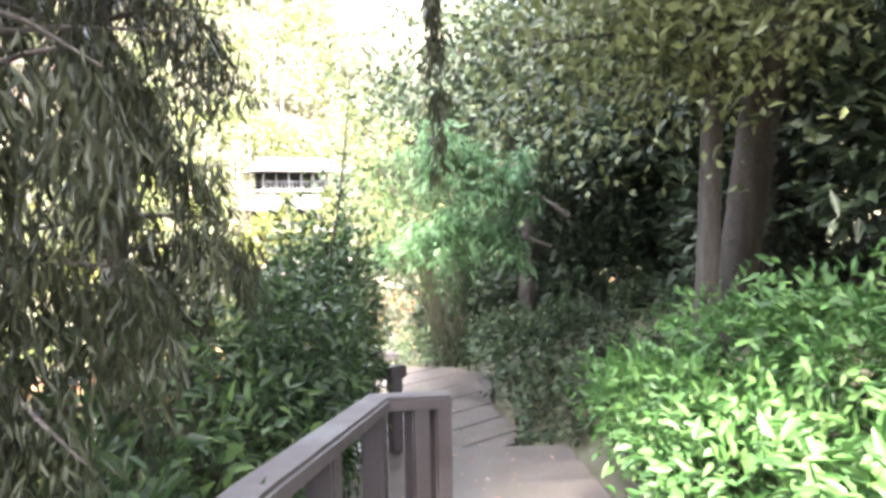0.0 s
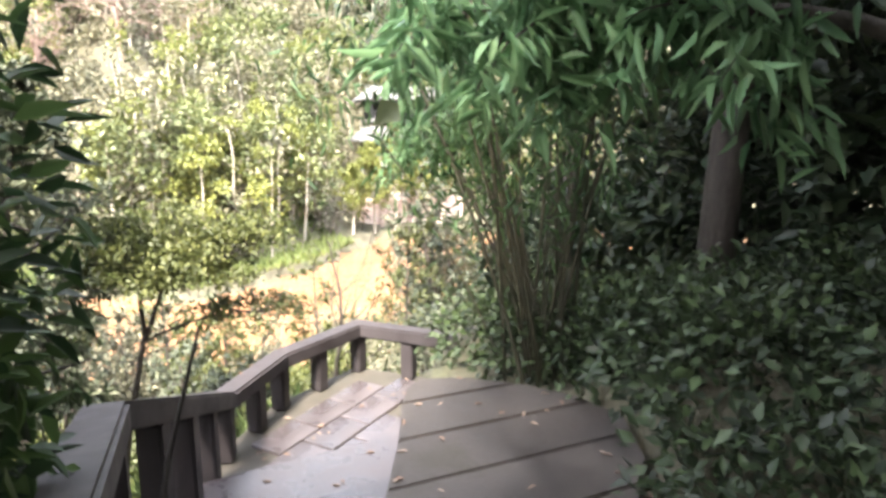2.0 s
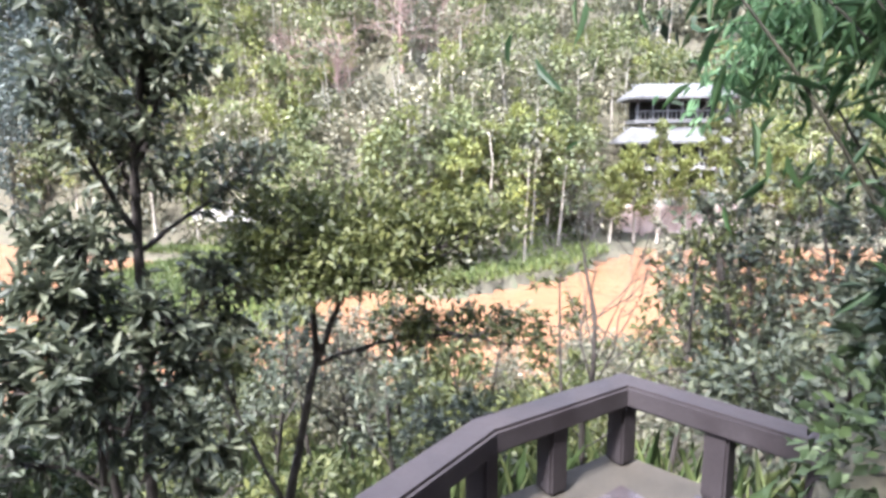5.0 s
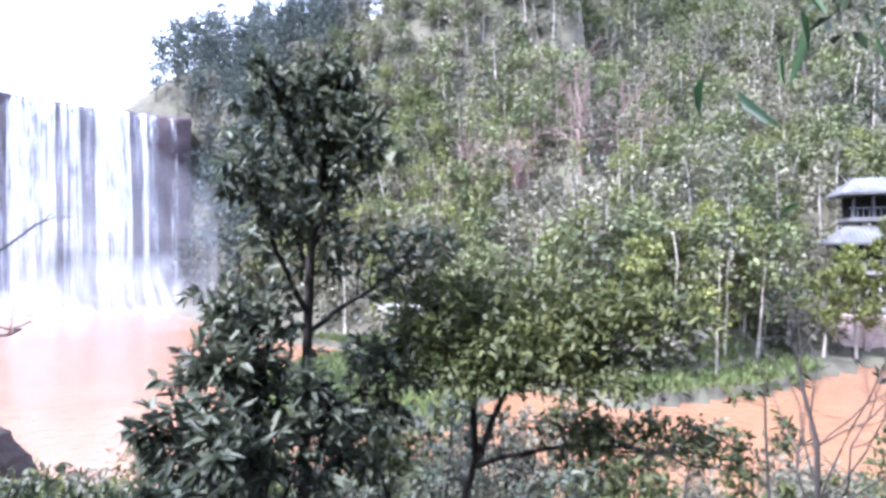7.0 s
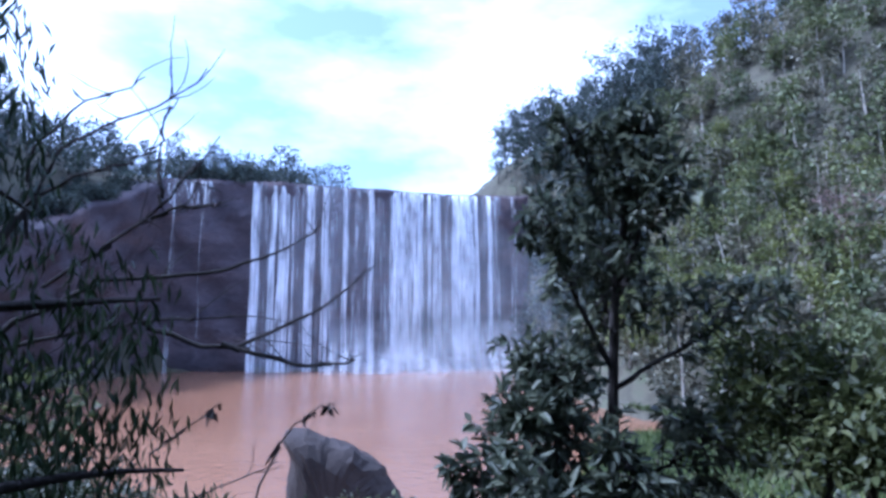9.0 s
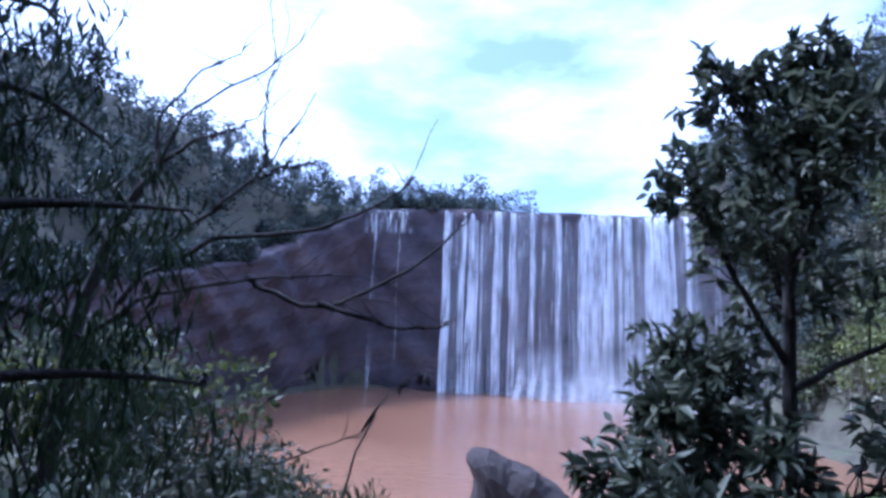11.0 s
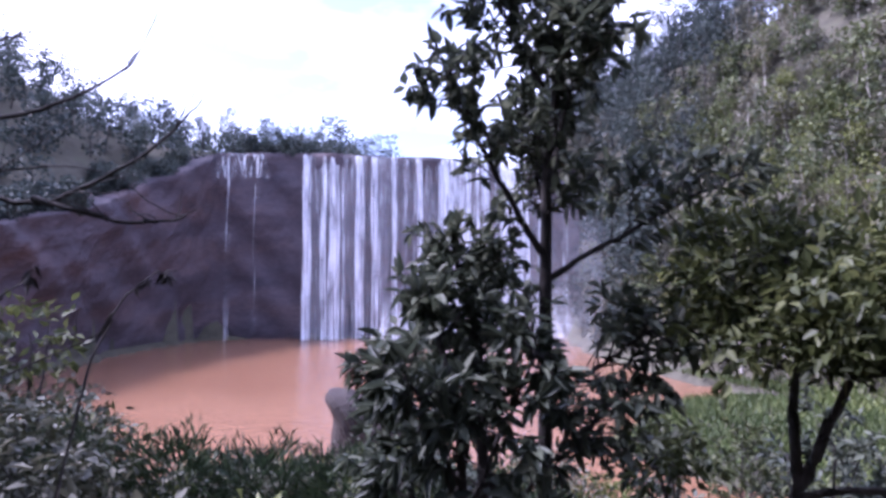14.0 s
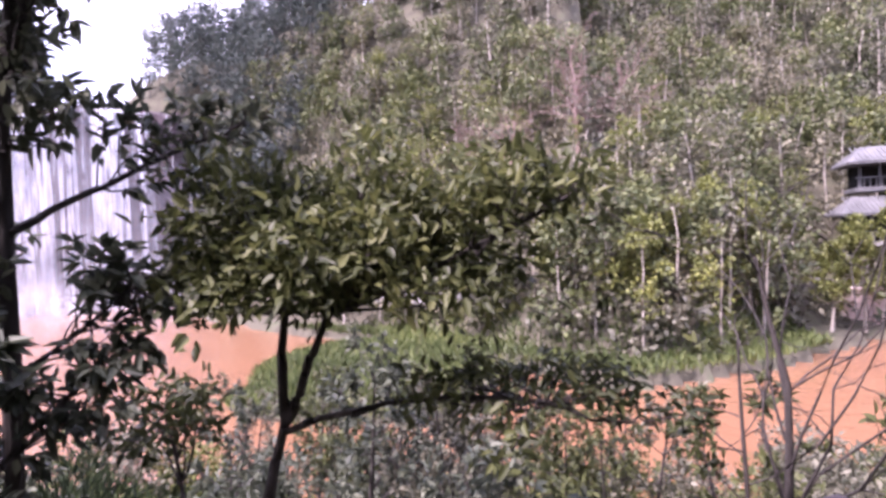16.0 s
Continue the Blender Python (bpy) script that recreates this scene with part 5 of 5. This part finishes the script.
stem_tree(3.35, 1.45, 6.0, 0.15, "straight dark-barked tree in the shady wood", reach=2.0, per=420)
stem_tree(0.75, -2.75, 6.5, 0.06, "thin grey-barked tree behind the hedge", (0.25, 0.2), per=420, leaf=0.11, mat=L_WOOD_A)
stem_tree(1.25, -2.55, 6.6, 0.12, "dark-barked tree behind the hedge", (0.0, 0.1), reach=1.7, per=520, leaf=0.11, mat=L_WOOD_A)
# crowns also block sky and sun; trees south of y -4 are unseen additions
for x, y, t_, r in ((4.9, -0.8, 6.8, 0.15), (5.6, 2.4, 7.0, 0.16), (3.2, -2.4, 7.0, 0.13), (6.8, 0.6, 8.5, 0.2), (5.2, -4.4, 8.5, 0.16), (2.4, -5.6, 8, 0.15), (7.4, 4.2, 8.5, 0.2), (8.2, -2.6, 9.5, 0.2), (0.8, -7.2, 8, 0.15), (4.4, 4.4, 6.5, 0.12),
                    (9.5, 2.5, 10, 0.2), (3.4, -8.0, 9.5, 0.2), (6.5, -7.5, 10.5, 0.2), (10, -5, 12, 0.2), (0.5, -11, 11, 0.2)):
    stem_tree(x, y, t_, r, "dark tree in the shady wood", reach=2.2, per=480, leaf=0.16)
# added trees: crowns above the view shade the path, rail and bank
stem_tree(-1.3, -6.1, 8.6, 0.16, "tall dark tree added out of view to shade the upper path", (-1.6, 1.8), reach=2.8, per=1400, leaf=0.17, low=0.62)
stem_tree(2.6, -2.2, 12.0, 0.2, "tall dark tree added to shade the path, crown out of view", (-3.4, -2.4), reach=3.0, per=1100, leaf=0.2, low=0.72)
stem_tree(-6.6, -5.2, 9.5, 0.16, "tall dark tree added out of view to shade the upper path", (0.3, 0.2), reach=2.4, per=850, leaf=0.16)
UNDER = [(x, y, land1(x, y) + z) for x, y, z in ((4.2, 0.6, 0.9), (4.8, 2.2, 1.0), (4.5, -1.6, 1.2), (3.2, -2.2, 1.1), (5.8, 0.6, 2.0), (6.2, 3.2, 2.2), (5.8, -2.4, 2.2), (3.0, -4.2, 1.4), (1.8, -4.4, 1.5), (7.6, 1.6, 3.2), (7.4, -1.0, 3.4), (4.6, -4.0, 2.5), (3.6, 3.4, 0.8), (5.0, 4.6, 1.6))]
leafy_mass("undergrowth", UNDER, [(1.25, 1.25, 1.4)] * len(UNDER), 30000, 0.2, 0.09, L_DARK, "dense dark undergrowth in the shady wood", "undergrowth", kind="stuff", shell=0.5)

# added leaf backing that keeps sky light from showing through the wood
BACK = [(x, y, land1(x, y) + z) for x, y, z in ((9, 0, 2.6), (9, 3, 2.6), (8.5, -3.5, 2.6), (7.5, -6, 2.4), (9.5, 6, 2.6), (6.5, -9, 2.4), (10.5, -1.5, 5.5), (10.5, 2, 5.5), (10, -5, 5.5))]
leafy_mass("undergrowth", BACK, [(1.9, 1.9, 2.6)] * len(BACK), 20000, 0.4, 0.22, L_DARK, "dense dark undergrowth added deep in the wood to close sky gaps", "undergrowth", kind="stuff", shell=0.4)


def bamboo(base, count, label):
    """A clump of arching culms with sprays of narrow leaves along their upper parts."""
    root = new("bamboo_clump")
    root.location = base
    at, way = [], []
    for i in range(count):
        a = rng.uniform(0, 2 * np.pi)
        out = np.array([math.cos(a), math.sin(a)]) * rng.uniform(0.4, 1.4) + np.array([-0.5, 0.15])
        out[0] = max(out[0], -1.05)
        h = rng.uniform(2.4, 4.3)
        s = np.linspace(0, 1, 12)
        foot = np.append(rng.normal(0, 0.12, 2), -0.1)
        bend = s ** 1.3
        ln = foot + np.stack([out[0] * bend, out[1] * bend, h * s - 0.35 * h * np.clip(s - 0.6, 0, 1) ** 2 * 2.0], 1)
        r0 = rng.uniform(0.008, 0.016)
        piece("culm", *tube(ln, r0 * (1 - 0.8 * s) + 0.001, 6), M_CULM, root, smooth=True)
        m = rng.integers(50, 95)
        w = rng.uniform(0.4, 1.0, m) ** 0.8
        p = np.stack([np.interp(w, s, ln[:, k]) for k in range(3)], 1)
        at.append(p + rng.normal(0, 0.16, (m, 3)) * (0.5 + w[:, None]))
        way.append(spread(m) * 0.8 + np.array([0, 0, -0.75]))
    piece("leaves", *leaves(np.concatenate(at), np.concatenate(way), 0.13, 0.02, True, 1.0), L_BAMBOO, root)
    return tagged(root, label=label, category="bamboo")


bamboo((1.72, 1.66, land1(1.72, 1.66)), 30, "clump of thin arching bamboo beside the platform")
bamboo((2.3, 2.6, land1(2.3, 2.6)), 14, "clump of thin arching bamboo beside the platform")


def spray(name, start, way, length, boughs, per, leaf, width, mat, label):
    """A bough that leans out, with side twigs full of hanging leaves."""
    root = new(name)
    root.location = start
    main = limb_line((0, 0, 0), way, length, 0.3, -0.5, 9)
    piece("bough", *tube(main, np.linspace(0.035, 0.006, 9), 6), M_BARK, root, smooth=True)
    at, dr, tw = [], [], []
    for i in range(boughs):
        q = main[rng.integers(2, 9)]
        t2 = limb_line(q, unit(np.array(way)) * 0.6 + rng.normal(0, 0.7, 3), length * 0.3, 0.4, -0.8, 5)
        tw.append(tube(t2, np.linspace(0.008, 0.002, 5), 4))
        w = rng.uniform(0, 1, per)
        at.append(np.stack([np.interp(w, np.linspace(0, 1, 5), t2[:, k]) for k in range(3)], 1) + rng.normal(0, 0.05, (per, 3)))
        dr.append(spread(per) * 0.7 + np.array([0, 0, -0.6]))
    piece("branchwork", *joined(tw), M_BARK, root)
    piece("leaves", *leaves(np.concatenate(at), np.concatenate(dr), leaf, width, True, 0.8), mat, root)
    return tagged(root, label=label, category="tree")


spray("overhanging_tree", (1.25, -0.9, 2.9), (-0.7, 0.9, 0.9), 1.75, 40, 46, 0.16, 0.034, L_SPRAY, "tree with pale green narrow leaves hanging over the path")
spray("overhanging_tree", (1.45, -0.5, 2.5), (-0.6, 1.0, 0.6), 1.6, 34, 44, 0.16, 0.034, L_SPRAY, "tree with pale green narrow leaves hanging over the path")

spray("overhanging_branch", (2.3, 2.45, 2.35), (-0.95, 0.3, 0.05), 1.15, 44, 70, 0.075, 0.017, L_SPRAY, "drooping feathery green branch beside the platform")


def hanging_branch(lines, label):
    """Thin twigs that hang from a bough overhead, with narrow dark leaves."""
    root = new("hanging_branch")
    root.location = lines[0][0]
    o = np.array(lines[0][0])
    at, way = [], []
    for k, pts in enumerate(lines):
        ln = smooth_line(pts, 14, 0.03) - o
        piece("bough" if k == 0 else "twig", *tube(ln, np.linspace(0.016 if k == 0 else 0.006, 0.002, 14), 5), M_BARK, root, smooth=True)
        if k:
            w = rng.uniform(2, 13, 70)
            at.append(np.stack([np.interp(w, np.arange(14), ln[:, c]) for c in range(3)], 1) + rng.normal(0, 0.012, (70, 3)))
            way.append(spread(70) * 0.5 + np.array([0, 0, -1.0]))
    piece("leaves", *leaves(np.concatenate(at), np.concatenate(way), 0.11, 0.014, True, 1.0), L_CEDAR, root)
    return tagged(root, label=label, category="tree")


hanging_branch([[(-3.3, -3.6, 5.4), (-2.8, -3.1, 4.9), (-2.4, -2.75, 4.35), (-2.3, -2.7, 4.1)],
                [(-2.4, -2.78, 4.4), (-2.36, -2.77, 3.97), (-2.38, -2.78, 3.57), (-2.42, -2.81, 3.2)],
                [(-2.35, -2.74, 4.3), (-2.26, -2.7, 3.95), (-2.27, -2.7, 3.6), (-2.24, -2.69, 3.4)],
                [(-2.4, -2.8, 4.35), (-2.5, -2.86, 4.05), (-2.52, -2.88, 3.75)]], "drooping dark branch hanging over the upper path")

# ---- riverside buildings ----
def riverside_house():
    root = tagged(new("riverside_house"), "terraced riverside pavilion with grey roofs and white balustrades", "building")
    root.matrix_world = pose(31, 62, WATER, 0, 0, -8)
    def block(name, sx, sy, sz, x, y, z, mat, label=""):
        bm = box_bm(sx, sy, sz, 0.05)
        bm.transform(Matrix.Translation((x, y, z)))
        return part(name, bm, mat, root, label)
    block("quay_wall", 13, 1.2, 4.1, 0, -0.6, 2.05, M_PINK, "pinkish stained quay wall")
    for i in range(7):
        block("buttress", 0.5, 0.3, 3.7, -5.7 + i * 1.9, -1.33, 1.85, M_PINK)
    for k, (z, w, x, storey) in enumerate(((4.25, 10.5, -0.8, 3.3), (7.9, 9.8, -0.2, 2.9), (13.0, 10.5, 1.2, 2.6))):
        y = 1.5 + k * 1.5
        block("floor_slab", w, 4, 0.42, x, y, z, M_WHITE if k < 2 else M_ROOF)
        # dark sheet across the storey, painted as its inner shade
        block("shade_wall", w - 0.6, 0.3, storey - 0.5, x, y + 1.6, z + storey / 2, M_SHADE)
        for i in range(7):
            block("column", 0.24, 0.24, storey - 0.35, x - w / 2 + 0.4 + i * (w - 0.8) / 6, y - 1.7, z + storey / 2, M_WHITE if k < 2 else M_ROOF)
        block("top_rail", w, 0.18, 0.16, x, y - 1.9, z + 1.12, M_WHITE if k < 2 else M_ROOF)
        for i in range(22):
            block("baluster", 0.1, 0.1, 0.84, x - w / 2 + 0.2 + i * (w - 0.4) / 21, y - 1.9, z + 0.63, M_WHITE if k < 2 else M_ROOF)
        if k:
            roof = bmesh.new()
            ww, dd, hh = w / 2 + 0.9, 3.1, 1.6
            vs = [roof.verts.new(q) for q in ((-ww, -dd, 0), (ww, -dd, 0), (ww, dd, 0), (-ww, dd, 0), (-ww + 1.7, 0, hh), (ww - 1.7, 0, hh), (-ww, -dd, -0.22), (ww, -dd, -0.22), (ww, dd, -0.22), (-ww, dd, -0.22))]
            for f in ((0, 1, 5, 4), (1, 2, 5), (2, 3, 4, 5), (3, 0, 4), (9, 8, 7, 6), (6, 7, 1, 0), (7, 8, 2, 1), (8, 9, 3, 2), (9, 6, 0, 3)):
                roof.faces.new([vs[q] for q in f])
            roof.transform(Matrix.Translation((x, y, z + storey)))
            top_ = part("roof", roof, M_ROOF, root)
            for i in range(26):
                bm = box_bm(0.12, 3.3, 0.07, 0.0)
                bm.transform(Matrix.Translation((x - ww + 0.9 + i * (2 * ww - 1.8) / 25, y - dd / 2, z + storey + hh / 2 + 0.02)) @ Matrix.Rotation(math.atan2(hh, dd), 4, "X"))
                part("rib", bm, M_ROOF, top_)
    return root


riverside_house()
wall_ = tagged(new("terrace_wall"), "low white roadside wall on the far bank", "wall")
wall_.matrix_world = pose(-9.5, 58.5, land1(-9.5, 58.5) + 0.3, 0, 0, -14)
for i in range(9):
    bm = box_bm(2.0, 0.3, 1.2, 0.04)
    bm.transform(Matrix.Translation((-9 + 2.05 * i, 0, 0.45)))
    part("panel", bm, M_WHITE, wall_)

# ---- pieces of path and platform ----
d_mid = np.r_[0, np.cumsum(np.linalg.norm(np.diff(MID[:, :2], axis=0), axis=1))]
slab_mesh = box_mesh("slab", 0.52, 2.0, 0.16, M_PATH, 0.02)
path = tagged(new("path_floor"), "brown stone slab path in broad shallow steps", "path", kind="structure")
for i in range(int(d_mid[-1] / 0.53)):
    s = (i + 0.5) * 0.53
    q = [np.interp(s, d_mid, MID[:, k]) for k in range(3)]
    q2 = [np.interp(s + 0.3, d_mid, MID[:, k]) for k in range(3)]
    child("slab", slab_mesh, path, Matrix.Translation((q[0], q[1], q[2] - 0.07 + rng.normal(0, 0.004))) @ Matrix.Rotation(math.atan2(q2[1] - q[1], q2[0] - q[0]) + 0.05 * math.sin(i), 4, "Z"))
tile_mesh = box_mesh("tile", 0.43, 0.28, 0.04, M_TILE, 0.006)
ang = radians(32)
for i in range(-12, 13):
    for j in range(-14, 15):
        x, y = i * 0.445 + (0.22 if j % 2 else 0), j * 0.294
        px, py = 0.4 + x * math.cos(ang) - y * math.sin(ang), 1.8 + x * math.sin(ang) + y * math.cos(ang)
        if all(inside_poly(px + a * 0.2, py + b * 0.2, PLAT) for a in (-1, 1) for b in (-1, 1)):
            child("tile", tile_mesh, platform, Matrix.Translation((px, py, -0.012 + rng.normal(0, 0.0015))) @ Matrix.Rotation(ang, 4, "Z"))


def slab_part(name, poly, top, thick, mat, parent):
    """A flat stone of any outline with a worn edge."""
    bm = bmesh.new()
    f = bm.faces.new([bm.verts.new((x, y, top)) for x, y in poly])
    e = bmesh.ops.extrude_face_region(bm, geom=[f])
    bmesh.ops.translate(bm, vec=(0, 0, -thick), verts=[v for v in e["geom"] if isinstance(v, bmesh.types.BMVert)])
    bmesh.ops.recalc_face_normals(bm, faces=bm.faces)
    bmesh.ops.bevel(bm, geom=[q for q in bm.edges if abs(q.verts[0].co.z - q.verts[1].co.z) < 1e-4 and q.verts[0].co.z > top - 0.01], offset=0.009, segments=2, affect="EDGES")
    return part(name, bm, mat, parent)


def floor_right(y):
    return float(np.interp(y, [-1.1, -0.7, 0.1, 1.2, 1.9, 2.2], [-0.42, -0.38, -0.2, 0.45, 0.8, 1.0]))


def floor_left(y):
    return float(np.interp(y, [-1.2, -0.3, 1.2, 2.6], [-1.62, -1.38, -1.0, -0.42]))


for y0, y1, z in ((-1.0, 0.0, 0.56), (0.0, 0.72, 0.42), (0.72, 1.42, 0.28), (1.42, 2.1, 0.14)):
    slab_part("step", [(floor_left(y0), y0), (floor_right(y0), y0 - 0.04), (floor_right(y1), y1 - 0.04), (floor_left(y1), y1)], z, 0.6, M_TILE, platform)
landing_poly = [(-0.56, -1.0), (0.1, -1.1), (0.42, -0.85), (0.7, -0.25), (0.95, 0.1), (1.4, 0.45), (1.66, 0.85), (1.6, 1.2), (1.42, 1.5), (1.12, 1.8), (0.85, 1.92), (0.7, 1.82), (0.56, 1.6), (0.34, 1.2), (0.1, 0.82), (-0.15, 0.4), (-0.34, 0.08), (-0.45, -0.3)]


def cut(poly, n_, low, high):
    """The part of a polygon between two parallel lines across the way n_."""
    for sign, lim in ((1, low), (-1, -high)):
        out = []
        for p, q in zip(poly, poly[1:] + poly[:1]):
            dp, dq = sign * (p[0] * n_[0] + p[1] * n_[1]) - lim, sign * (q[0] * n_[0] + q[1] * n_[1]) - lim
            if dp >= 0:
                out.append(p)
            if dp * dq < 0:
                f = dp / (dp - dq)
                out.append((p[0] + f * (q[0] - p[0]), p[1] + f * (q[1] - p[1])))
        poly = out
    return poly


ACROSS = (0.11, 0.994)
for k in range(-5, 8):
    strip = cut(landing_poly, ACROSS, k * 0.42 + 0.006, k * 0.42 + 0.414)
    if len(strip) > 2:
        slab_part("landing_slab", strip, 0.585 + rng.normal(0, 0.003), 0.6, M_PATH, path)

n = 260
lx = np.concatenate([rng.uniform(-5, 0, 150), rng.uniform(-0.8, 1.5, 110)])
ly = np.concatenate([lx[:150] * 0.97 - 0.8 + rng.normal(0, 0.55, 150), rng.uniform(-0.9, 3.3, 110)])
keep, lz = [], []
for x, y in zip(lx, ly):
    dm_, _, im_ = seg_dist(np.array([(x, y)]), MID)
    if within(np.array([(x, y)]), LANDING * 0.97)[0]:
        z = 0.589
    elif within(np.array([(x, y)]), FLOOR)[0]:
        z = step_floor(x, y) + 0.022 if y > 2.1 else step_floor(x, y) + 0.004
    elif dm_[0] < 0.85:
        z = float(np.interp(im_[0], np.arange(len(MID)), MID[:, 2])) + 0.035
    else:
        continue
    keep.append((x, y, z))
keep = np.array(keep)
litter = piece("leaf_litter", *leaves(keep, np.stack([rng.normal(0, 1, len(keep)), rng.normal(0, 1, len(keep)), np.zeros(len(keep))], 1), 0.06, 0.025, True, 0.08), L_DEAD)
tagged(litter, "dry brown and pale fallen leaves on the paving", "fallen leaves", kind="stuff")
